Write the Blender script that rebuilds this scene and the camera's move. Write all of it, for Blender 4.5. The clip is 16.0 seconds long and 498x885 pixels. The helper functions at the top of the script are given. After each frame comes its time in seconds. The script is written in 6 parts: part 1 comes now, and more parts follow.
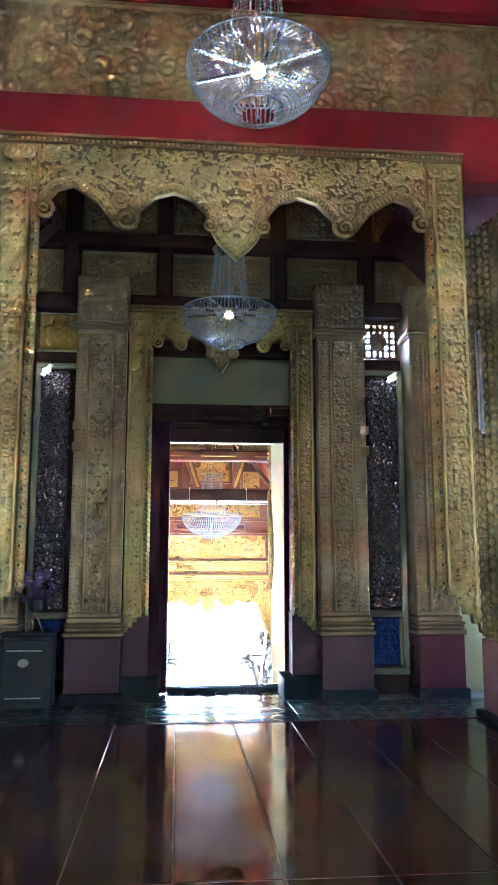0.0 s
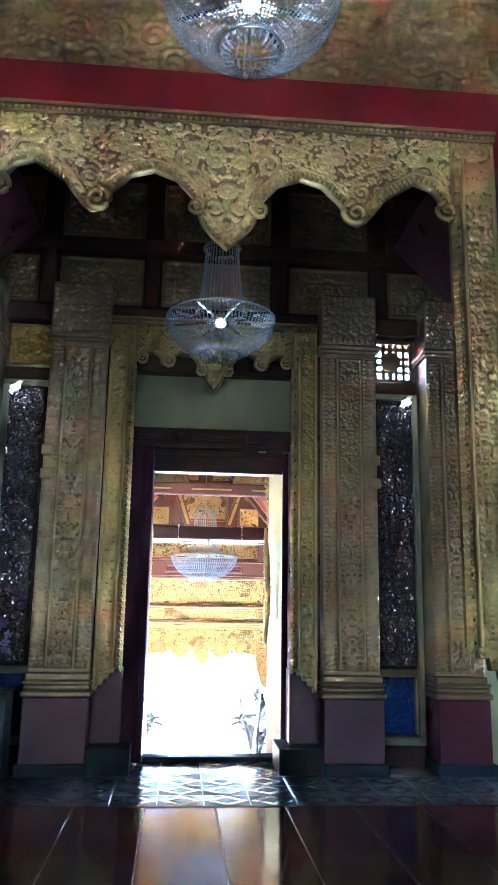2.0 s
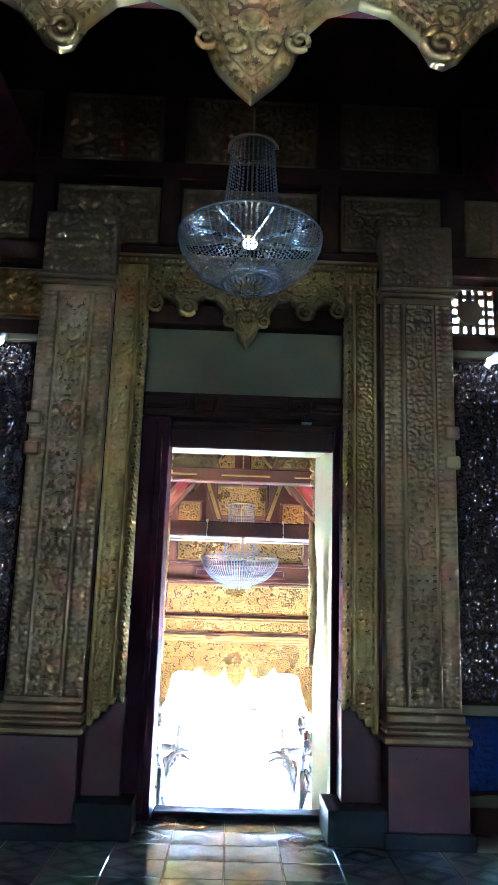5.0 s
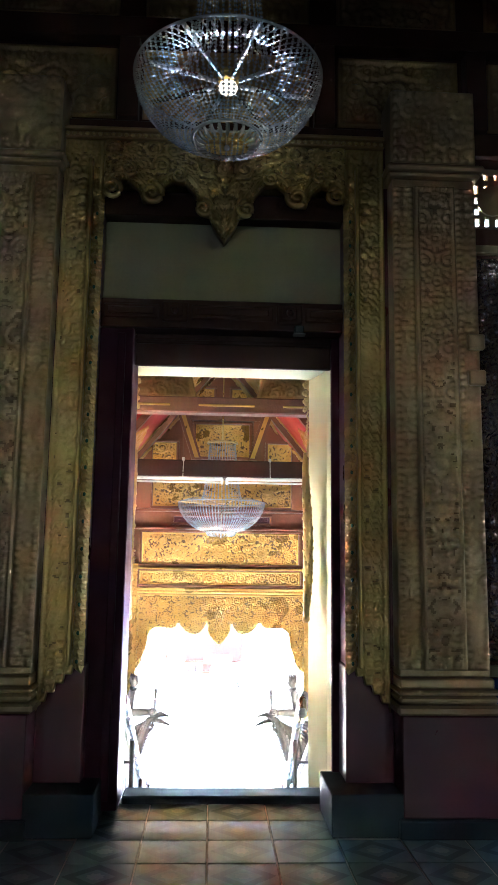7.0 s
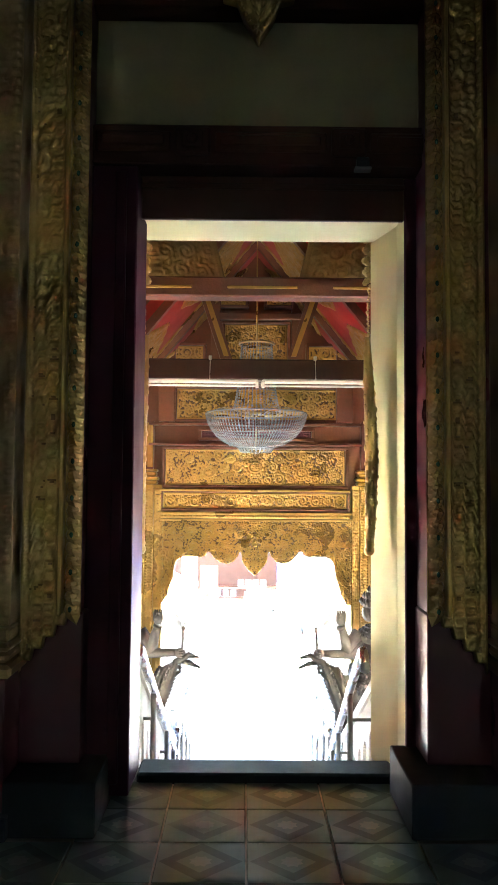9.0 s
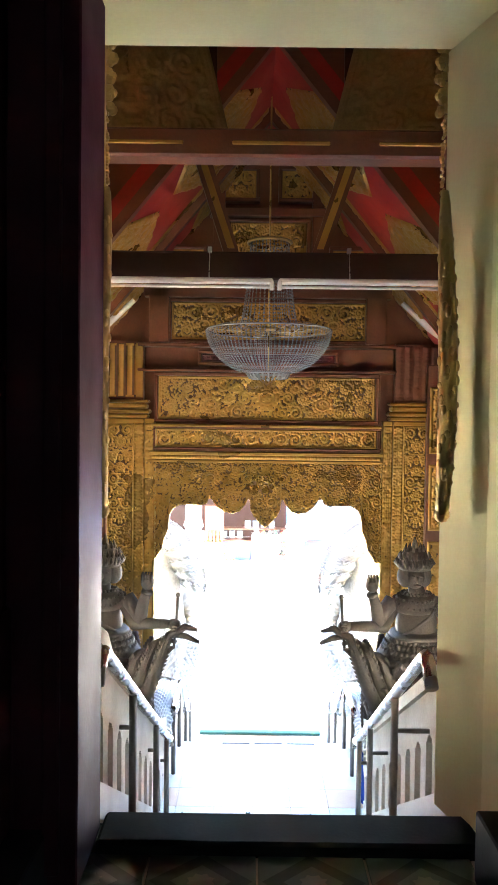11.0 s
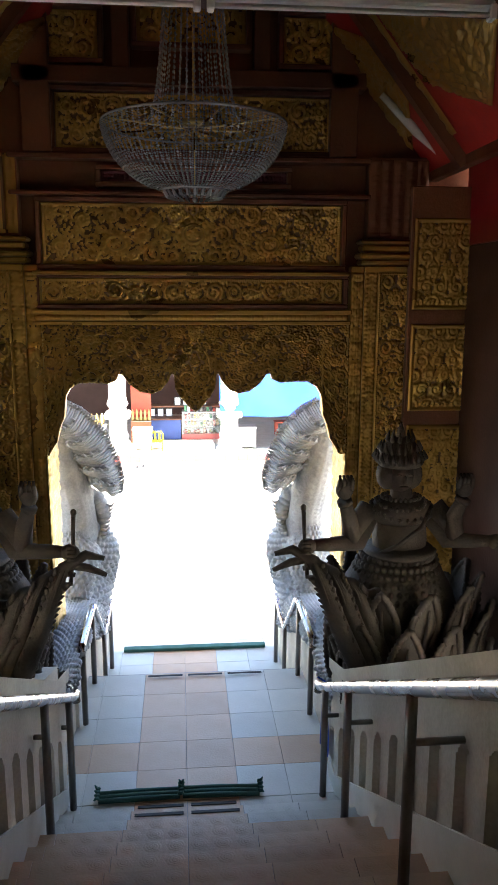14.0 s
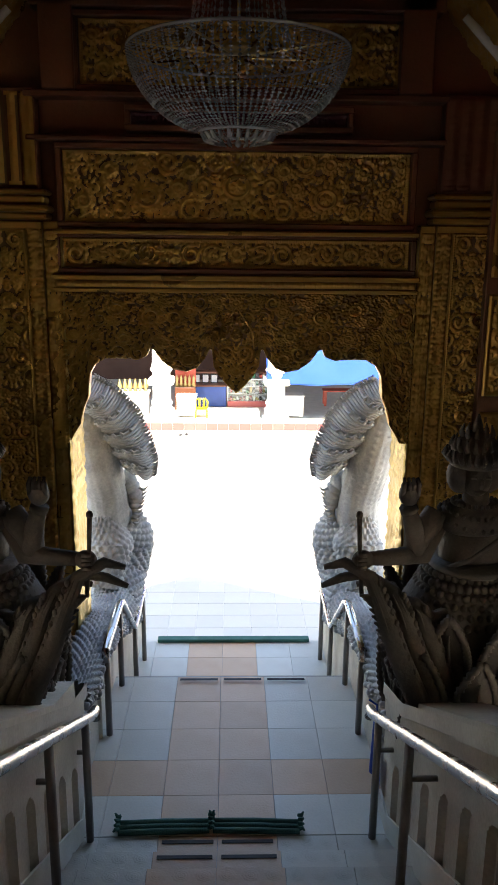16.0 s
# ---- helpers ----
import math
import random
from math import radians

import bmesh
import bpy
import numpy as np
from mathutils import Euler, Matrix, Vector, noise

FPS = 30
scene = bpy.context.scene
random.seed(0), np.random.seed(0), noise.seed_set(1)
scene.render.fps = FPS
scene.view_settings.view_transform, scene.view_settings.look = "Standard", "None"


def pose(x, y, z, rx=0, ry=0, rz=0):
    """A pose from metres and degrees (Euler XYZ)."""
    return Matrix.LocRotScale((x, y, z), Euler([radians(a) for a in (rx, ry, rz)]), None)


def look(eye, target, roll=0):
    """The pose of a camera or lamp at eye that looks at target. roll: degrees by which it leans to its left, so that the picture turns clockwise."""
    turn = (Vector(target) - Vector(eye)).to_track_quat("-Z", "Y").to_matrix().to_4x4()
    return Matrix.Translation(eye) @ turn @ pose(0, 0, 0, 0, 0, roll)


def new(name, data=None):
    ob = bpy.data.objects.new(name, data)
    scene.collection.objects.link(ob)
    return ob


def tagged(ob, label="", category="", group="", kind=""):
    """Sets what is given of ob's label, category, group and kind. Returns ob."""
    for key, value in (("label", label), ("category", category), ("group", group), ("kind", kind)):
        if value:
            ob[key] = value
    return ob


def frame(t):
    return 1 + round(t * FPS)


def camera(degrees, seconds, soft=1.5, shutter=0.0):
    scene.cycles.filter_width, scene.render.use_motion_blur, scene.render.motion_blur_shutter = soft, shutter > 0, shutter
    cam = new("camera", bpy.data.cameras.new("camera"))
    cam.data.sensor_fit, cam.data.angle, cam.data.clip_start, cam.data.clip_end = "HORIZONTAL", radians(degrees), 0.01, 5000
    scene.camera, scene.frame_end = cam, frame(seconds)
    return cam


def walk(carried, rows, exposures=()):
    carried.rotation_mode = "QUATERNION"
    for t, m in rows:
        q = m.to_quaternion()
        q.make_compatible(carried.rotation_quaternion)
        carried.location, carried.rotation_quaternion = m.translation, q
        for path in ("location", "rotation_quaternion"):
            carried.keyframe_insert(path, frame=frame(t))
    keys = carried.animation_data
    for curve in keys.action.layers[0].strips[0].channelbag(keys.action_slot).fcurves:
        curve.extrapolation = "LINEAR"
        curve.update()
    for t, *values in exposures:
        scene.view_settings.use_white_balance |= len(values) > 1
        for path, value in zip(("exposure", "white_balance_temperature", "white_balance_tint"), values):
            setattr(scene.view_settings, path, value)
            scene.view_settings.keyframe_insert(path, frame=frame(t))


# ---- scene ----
cam = camera(36.1, 16.0)
METRES, EYE, TILT, LEAN, TURN = 10.5, 1.8, 0.0, 0.0, -5.3
ROWS = [
    (0.0, 0.0, 0.0, 0.0, -0.01, 8.47, -0.05),
    (0.5, 0.0059, 0.0242, 0.0023, 0.89, 9.2, -0.44),
    (1.0, 0.0071, 0.0575, 0.0052, -0.92, 10.59, -0.53),
    (1.5, 0.0113, 0.0916, 0.0068, -0.09, 11.39, -0.45),
    (2.0, 0.0127, 0.1209, 0.0037, 0.25, 11.66, -1.01),
    (2.5, 0.0133, 0.1555, 0.0059, 0.01, 12.19, -0.3),
    (3.0, 0.017, 0.1889, 0.0066, 3.64, 12.68, -1.49),
    (3.5, 0.0143, 0.2254, 0.0069, 2.65, 12.77, -1.24),
    (6.0, 0.0207, 0.3632, 0.0061, 4.47, 11.83, -2.12),
    (6.5, 0.0136, 0.3948, 0.0062, 1.67, 11.72, -0.94),
    (7.0, 0.0102, 0.43, 0.0037, 2.52, 8.71, -0.78),
    (7.5, 0.0037, 0.4637, 0.0016, 2.27, 7.45, -0.92),
    (8.0, -0.0005, 0.499, -0.0001, 1.7, 5.72, 0.2),
    (8.5, -0.0009, 0.5332, -0.0007, 4.43, 4.16, -0.22),
    (11.0, -0.0206, 0.7259, -0.0038, 5.44, -1.67, -0.69),
    (11.5, -0.0268, 0.7511, -0.0069, 3.54, -3.52, -0.2),
    (12.0, -0.0278, 0.779, -0.0198, 4.06, -3.93, 0.06),
    (12.5, -0.0286, 0.8163, -0.0279, 4.62, -7.65, 0.49),
    (13.0, -0.0289, 0.8516, -0.0302, 1.56, -8.85, 0.2),
]
LATE = [  # at the door, looking down the stairs: seconds, eye, target, roll
    (13.5, (0.560, 9.22, 1.527), (0.639, 11.189, 1.183), 0.2),
    (14.0, (0.537, 9.571, 1.557), (0.713, 11.526, 1.174), 0.2),
    (14.5, (0.576, 9.886, 1.569), (0.676, 11.837, 1.143), 0.1),
    (15.0, (0.572, 10.137, 1.567), (0.683, 12.081, 1.111), 0.5),
    (15.5, (0.572, 10.285, 1.575), (0.688, 12.224, 1.096), 0.5),
    (16.0, (0.597, 10.313, 1.570), (0.651, 12.254, 1.092), 0.6),
]
walk(cam, [(t, pose(0, 0, EYE, TILT, LEAN, TURN) @ pose(METRES * x, METRES * y, METRES * z, 90 + pitch, roll, yaw)) for t, x, y, z, yaw, pitch, roll in ROWS] +
     [(t, look(eye, target, roll)) for t, eye, target, roll in LATE],
     exposures=[(0.0, 8.45, 4850, 9), (3.5, 8.2, 4350, 8), (6.0, 7.75, 4900, 8), (7.0, 7.4, 5500, 8), (8.5, 6.9, 6200, 8), (11.0, 5.5, 6500, 9), (12.0, 4.75, 6500, 9), (12.5, 4.05, 6600, 9), (13.0, 3.65, 6700, 9), (14.0, 3.1, 6800, 10), (15.0, 2.7, 7050, 10), (16.0, 2.42, 7150, 10)])

K = 1.2  # metres to a unit of the plan below


# ---- light ----
world = bpy.data.worlds.new("sky")
scene.world = world
world.use_nodes = True
sky = world.node_tree.nodes.new("ShaderNodeTexSky")
sky.sky_type, sky.sun_disc = "NISHITA", False
sky.sun_elevation, sky.sun_rotation = radians(63), radians(170)
world.node_tree.links.new(sky.outputs[0], world.node_tree.nodes["Background"].inputs[0])
world.node_tree.nodes["Background"].inputs[1].default_value = 0.15
sun = new("sun", bpy.data.lights.new("sun", "SUN"))
sun.data.energy, sun.data.angle, sun.data.color = 4.5, radians(0.5), (1.0, 0.95, 0.87)
sun.matrix_world = look((0.6, -5.0, 10.0), (0.0, 0.0, 0.0))


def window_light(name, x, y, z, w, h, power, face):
    """An added lamp in place of daylight at a hall opening; face: the way that it shines."""
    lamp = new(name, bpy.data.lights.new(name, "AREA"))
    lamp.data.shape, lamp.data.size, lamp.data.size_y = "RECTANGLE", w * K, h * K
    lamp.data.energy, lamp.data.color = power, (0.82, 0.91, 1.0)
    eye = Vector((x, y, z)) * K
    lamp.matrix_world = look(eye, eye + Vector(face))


# windows behind the camera, made up to let light into the hall
ADDED_WINDOWS = (-5.2, -3.4, -1.6)
for wy in ADDED_WINDOWS:
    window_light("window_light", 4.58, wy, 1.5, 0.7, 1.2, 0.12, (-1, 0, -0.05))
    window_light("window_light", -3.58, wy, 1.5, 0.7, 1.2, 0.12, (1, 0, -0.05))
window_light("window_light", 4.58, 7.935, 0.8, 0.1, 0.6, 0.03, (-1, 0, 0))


# ---- materials ----
def shade(name, base, second=None, rough=0.5, metal=0.0, fine=60.0, broad=3.0, bump=0.15, amount=0.5, glass=0.0, spread=0.15):
    """A surface of two colours mixed by broad and fine noise, with fine relief and uneven gloss."""
    m = bpy.data.materials.new(name)
    m.use_nodes = True
    n, l = m.node_tree.nodes, m.node_tree.links
    p = n["Principled BSDF"]
    at = n.new("ShaderNodeTexCoord")
    big, small = n.new("ShaderNodeTexNoise"), n.new("ShaderNodeTexNoise")
    big.inputs["Scale"].default_value, small.inputs["Scale"].default_value = broad, fine
    big.inputs["Detail"].default_value = small.inputs["Detail"].default_value = 5
    for t in (big, small):
        l.new(at.outputs["Object"], t.inputs["Vector"])
    add = n.new("ShaderNodeMath")
    add.operation = "MULTIPLY_ADD"
    l.new(small.outputs[0], add.inputs[0])
    add.inputs[1].default_value = 0.5
    l.new(big.outputs[0], add.inputs[2])
    ramp = n.new("ShaderNodeMapRange")
    ramp.inputs["From Min"].default_value, ramp.inputs["From Max"].default_value = 0.55, 0.95
    ramp.inputs["To Max"].default_value = amount
    l.new(add.outputs[0], ramp.inputs["Value"])
    mix = n.new("ShaderNodeMix")
    mix.data_type = "RGBA"
    second = second or tuple(c * 0.6 for c in base)
    mix.inputs["A"].default_value, mix.inputs["B"].default_value = (*base, 1), (*second, 1)
    l.new(ramp.outputs[0], mix.inputs["Factor"])
    info, vary = n.new("ShaderNodeObjectInfo"), n.new("ShaderNodeMapRange")
    vary.inputs["To Min"].default_value, vary.inputs["To Max"].default_value = 1 - spread, 1 + spread
    l.new(info.outputs["Random"], vary.inputs["Value"])
    tone = n.new("ShaderNodeHueSaturation")
    l.new(vary.outputs[0], tone.inputs["Value"])
    l.new(mix.outputs["Result"], tone.inputs["Color"])
    l.new(tone.outputs[0], p.inputs["Base Color"])
    gloss = n.new("ShaderNodeMapRange")
    gloss.inputs["From Min"].default_value, gloss.inputs["From Max"].default_value = 0.3, 0.7
    gloss.inputs["To Min"].default_value, gloss.inputs["To Max"].default_value = max(rough - 0.1, 0.02), min(rough + 0.12, 1)
    l.new(big.outputs[0], gloss.inputs["Value"])
    l.new(gloss.outputs[0], p.inputs["Roughness"])
    p.inputs["Metallic"].default_value = metal
    if glass:
        p.inputs["Transmission Weight"].default_value = glass
    if bump:
        b = n.new("ShaderNodeBump")
        b.inputs["Strength"].default_value, b.inputs["Distance"].default_value = bump, 0.01
        l.new(small.outputs[0], b.inputs["Height"])
        l.new(b.outputs[0], p.inputs["Normal"])
    return m


def glow(name, colour, strength):
    m = bpy.data.materials.new(name)
    m.use_nodes = True
    p = m.node_tree.nodes["Principled BSDF"]
    p.inputs["Base Color"].default_value = (*colour, 1)
    p.inputs["Emission Color"].default_value = (*colour, 1)
    p.inputs["Emission Strength"].default_value = strength
    return m


GOLD = shade("gilded_plaster", (0.52, 0.385, 0.15), (0.36, 0.245, 0.095), 0.38, 0.6, 90, 2.2, 0.15, 0.5)
PALE = shade("pale_gilding", (0.41, 0.295, 0.16), (0.28, 0.19, 0.10), 0.42, 0.5, 110, 2.5, 0.2, 0.6)
AGED = shade("aged_gilding", (0.47, 0.285, 0.075), (0.33, 0.18, 0.05), 0.32, 0.65, 80, 1.8, 0.08, 0.4)
RED = shade("red_paint", (0.27, 0.01, 0.015), (0.18, 0.008, 0.01), 0.42, 0, 40, 1.5, 0.06)
ROOF_RED = shade("red_roof_board", (0.42, 0.024, 0.016), (0.2, 0.012, 0.01), 0.5, 0, 30, 2, 0.12)
MAROON = shade("maroon_paint", (0.095, 0.016, 0.026), (0.065, 0.011, 0.019), 0.35, 0, 50, 2, 0.05)
PINK_RED = shade("pale_red_paint", (0.36, 0.13, 0.11), (0.28, 0.09, 0.08), 0.4, 0, 50, 2, 0.05)
# maroon paint darkened, with the shade on the door frame put into it
SHADED_FRAME = shade("shaded_maroon_frame", (0.045, 0.0095, 0.021), (0.03, 0.007, 0.015), 0.6, 0, 50, 2, 0.08)
# the rail's steel made darker: the posts' silhouette is put into the colour
BACKLIT_STEEL = shade("backlit_steel_post", (0.24, 0.22, 0.20), (0.14, 0.12, 0.11), 0.42, 0.9, 90, 5, 0.05)
DARK_WOOD = shade("dark_wood", (0.055, 0.025, 0.018), (0.03, 0.014, 0.01), 0.45, 0, 35, 2, 0.15)
BROWN_WOOD = shade("carved_brown_wood", (0.16, 0.055, 0.025), (0.09, 0.03, 0.015), 0.42, 0, 45, 3, 0.2)
CREAM = shade("cream_plaster", (0.60, 0.57, 0.30), (0.48, 0.45, 0.23), 0.75, 0, 70, 2.5, 0.12)
WHITE = shade("white_plaster", (0.72, 0.71, 0.67), (0.46, 0.45, 0.41), 0.8, 0, 60, 3, 0.15)
GREY_WALL = shade("weathered_plaster", (0.58, 0.54, 0.45), (0.38, 0.34, 0.27), 0.8, 0, 50, 2.5, 0.2, 0.8)
DUSTY = shade("dusty_green_plaster", (0.25, 0.23, 0.135), (0.18, 0.165, 0.095), 0.8, 0, 50, 1.5, 0.08)
PLINTH = shade("dark_slate_plinth", (0.02, 0.026, 0.03), (0.013, 0.017, 0.02), 0.65, 0, 60, 3, 0.08)
BOARD = shade("polished_floor_board", (0.085, 0.028, 0.018), (0.05, 0.017, 0.012), 0.11, 0, 25, 1.2, 0.03, 0.8, spread=0.2)
JOINT = shade("pale_floor_joint", (0.30, 0.21, 0.15), None, 0.5)
TILE_BLUE = shade("blue_grey_glazed_tile", (0.15, 0.21, 0.22), (0.11, 0.165, 0.175), 0.12, 0, 40, 3, 0.03)
TILE_DARK = shade("dark_tile_lozenge", (0.095, 0.135, 0.14), (0.07, 0.10, 0.105), 0.12, 0, 40, 3, 0.03)
TILE_PALE = shade("pale_tile_rosette", (0.24, 0.30, 0.30), None, 0.12, 0, 40, 3, 0.03)
GROUT = shade("pale_grout", (0.34, 0.34, 0.31), None, 0.7)
STEP_GREY = shade("grey_blue_step_tile", (0.55, 0.54, 0.47), (0.45, 0.44, 0.38), 0.4, 0, 60, 4, 0.15, spread=0.08)
STEP_TAN = shade("tan_step_tile", (0.56, 0.38, 0.24), (0.45, 0.30, 0.19), 0.4, 0, 60, 4, 0.15, spread=0.08)
YARD = shade("sunlit_yard_tile", (0.66, 0.62, 0.54), (0.52, 0.47, 0.38), 0.7, 0, 40, 1.0, 0.1)
STEEL = shade("brushed_steel", (0.5, 0.49, 0.48), None, 0.25, 1.0, 120, 5, 0.03, 0.3)
CRYSTAL = shade("crystal_glass", (0.6, 0.63, 0.64), None, 0.06, 0, 50, 3, 0, 0.2, glass=0.55)
JEWEL = shade("green_glass_jewel", (0.10, 0.24, 0.17), None, 0.08, 0.2, 50, 3, 0)
MIRROR = shade("dark_mirror_mosaic", (0.25, 0.22, 0.24), (0.08, 0.07, 0.09), 0.15, 0.8, 40, 6, 0.3, 0.9)
BLUE_MOSAIC = shade("blue_mirror_mosaic", (0.02, 0.05, 0.30), (0.01, 0.03, 0.10), 0.12, 0.6, 60, 8, 0.3, 0.9)
DULL = shade("dull_gilded_board", (0.34, 0.235, 0.10), (0.2, 0.13, 0.06), 0.42, 0.5, 70, 2, 0.2, 0.8)
BULB = glow("lit_bulb", (1.0, 0.93, 0.8), 0.14)


for _m in (SHADED_FRAME, DARK_WOOD, PLINTH):
    _m.node_tree.nodes["Principled BSDF"].inputs["Specular IOR Level"].default_value = 0.15

# shade in the recesses between carvings, put into the colour
SHADED_BROWN = shade("shaded_brown_recess", (0.15, 0.085, 0.035), (0.09, 0.05, 0.02), 0.5, 0.35, 60, 4, 0.15)
SHADED_OCHRE = shade("shaded_ochre_recess", (0.30, 0.22, 0.10), (0.2, 0.14, 0.06), 0.45, 0.5, 60, 4, 0.15)
SHADED_PALE = shade("shaded_dull_brown_recess", (0.26, 0.18, 0.095), (0.18, 0.12, 0.06), 0.55, 0.35, 60, 4, 0.15)
RECESS_SHADE = {AGED: SHADED_BROWN, GOLD: SHADED_OCHRE, PALE: SHADED_PALE, MIRROR: SHADED_BROWN}


# ---- builders ----
class Geo:
    """Vertices and faces, in units of the plan."""

    def __init__(self):
        self.v, self.f, self.ground = [], [], None

    def add(self, vs, fs):
        n = len(self.v)
        self.v += [tuple(p) for p in vs]
        self.f += [tuple(i + n for i in q) for q in fs]
        return self

    def moved(self, m):
        self.v = [tuple(m @ Vector(p)) for p in self.v]
        return self

    def join(self, other):
        return self.add(other.v, other.f)


def box(x0, x1, y0, y1, z0, z1, c=0.006):
    """A box with chamfered edges."""
    lo, hi = (x0, y0, z0), (x1, y1, z1)
    c = min(c, *(0.45 * abs(b - a) for a, b in zip(lo, hi)))
    ids, vs = {}, []
    for sx in (0, 1):
        for sy in (0, 1):
            for sz in (0, 1):
                for axis in range(3):
                    s = (sx, sy, sz)
                    ids[(*s, axis)] = len(vs)
                    vs.append([(hi[k] if s[k] else lo[k]) if k == axis else (hi[k] - c if s[k] else lo[k] + c) for k in range(3)])
    fs = []
    for a in range(3):
        b, d = (a + 1) % 3, (a + 2) % 3
        for s in (0, 1):
            quad = []
            for p, q in ((0, 0), (1, 0), (1, 1), (0, 1)):
                k = [0, 0, 0]
                k[a], k[b], k[d] = s, p, q
                quad.append(ids[(*k, a)])
            fs.append(quad if s else quad[::-1])
        for p in (0, 1):
            for q in (0, 1):
                k0, k1 = [0, 0, 0], [0, 0, 0]
                k0[b] = k1[b] = p
                k0[d] = k1[d] = q
                k1[a] = 1
                fs.append((ids[(*k0, b)], ids[(*k0, d)], ids[(*k1, d)], ids[(*k1, b)]))
    for sx in (0, 1):
        for sy in (0, 1):
            for sz in (0, 1):
                fs.append([ids[(sx, sy, sz, a)] for a in range(3)])
    return Geo().add(vs, fs)


def boxes(*rows):
    g = Geo()
    for r in rows:
        g.join(box(*r))
    return g


def lathe(profile, n=24, x=0.0, y=0.0):
    """profile: rows of radius and height."""
    g, rings = Geo(), len(profile)
    vs = [(x + r * math.cos(2 * math.pi * k / n), y + r * math.sin(2 * math.pi * k / n), z) for r, z in profile for k in range(n)]
    fs = [(i * n + k, i * n + (k + 1) % n, (i + 1) * n + (k + 1) % n, (i + 1) * n + k) for i in range(rings - 1) for k in range(n)]
    fs += [tuple(range(n))[::-1], tuple((rings - 1) * n + k for k in range(n))]
    return g.add(vs, fs)


def tube(points, r, n=8):
    """A round bar along points; r: one radius, or one for each point."""
    pts = [Vector(p) for p in points]
    rs = r if isinstance(r, (list, tuple)) else [r] * len(pts)
    vs = []
    for i, p in enumerate(pts):
        d = (pts[min(i + 1, len(pts) - 1)] - pts[max(i - 1, 0)]).normalized()
        a = d.cross(Vector((0, 0, 1)) if abs(d.z) < 0.9 else Vector((1, 0, 0))).normalized()
        b = d.cross(a)
        vs += [p + rs[i] * (math.cos(2 * math.pi * k / n) * a + math.sin(2 * math.pi * k / n) * b) for k in range(n)]
    fs = [(i * n + k, i * n + (k + 1) % n, (i + 1) * n + (k + 1) % n, (i + 1) * n + k) for i in range(len(pts) - 1) for k in range(n)]
    fs += [tuple(range(n))[::-1], tuple((len(pts) - 1) * n + k for k in range(n))]
    return Geo().add(vs, fs)


def ball(c, r, n=10, rings=6):
    """A ball or, with three radii, an egg."""
    rx, ry, rz = r if isinstance(r, (list, tuple)) else (r, r, r)
    vs = [(c[0], c[1], c[2] - rz), (c[0], c[1], c[2] + rz)]
    for i in range(1, rings):
        a = math.pi * i / rings - math.pi / 2
        vs += [(c[0] + rx * math.cos(a) * math.cos(2 * math.pi * k / n), c[1] + ry * math.cos(a) * math.sin(2 * math.pi * k / n), c[2] + rz * math.sin(a)) for k in range(n)]
    fs = [(0, 2 + (k + 1) % n, 2 + k) for k in range(n)]
    fs += [(2 + i * n + k, 2 + i * n + (k + 1) % n, 2 + (i + 1) * n + (k + 1) % n, 2 + (i + 1) * n + k) for i in range(rings - 2) for k in range(n)]
    top = 2 + (rings - 2) * n
    fs += [(1, top + k, top + (k + 1) % n) for k in range(n)]
    return Geo().add(vs, fs)


def prism(outline, y0, y1):
    """An outline in x and z, drawn out from y0 to y1."""
    n = len(outline)
    vs = [(x, y, z) for y in (y0, y1) for x, z in outline]
    fs = [tuple(range(n))[::-1], tuple(range(n, 2 * n))] + [(k, (k + 1) % n, n + (k + 1) % n, n + k) for k in range(n)]
    return Geo().add(vs, fs)


def grid(px, py, pz):
    """A sheet from three arrays of one shape."""
    a, b = px.shape
    g = Geo()
    g.v = np.stack([px.ravel(), py.ravel(), pz.ravel()], -1).tolist()
    i = (np.arange(a - 1)[:, None] * b + np.arange(b - 1)[None]).ravel()
    g.f = np.stack([i, i + 1, i + b + 1, i + b], -1).tolist()
    return g


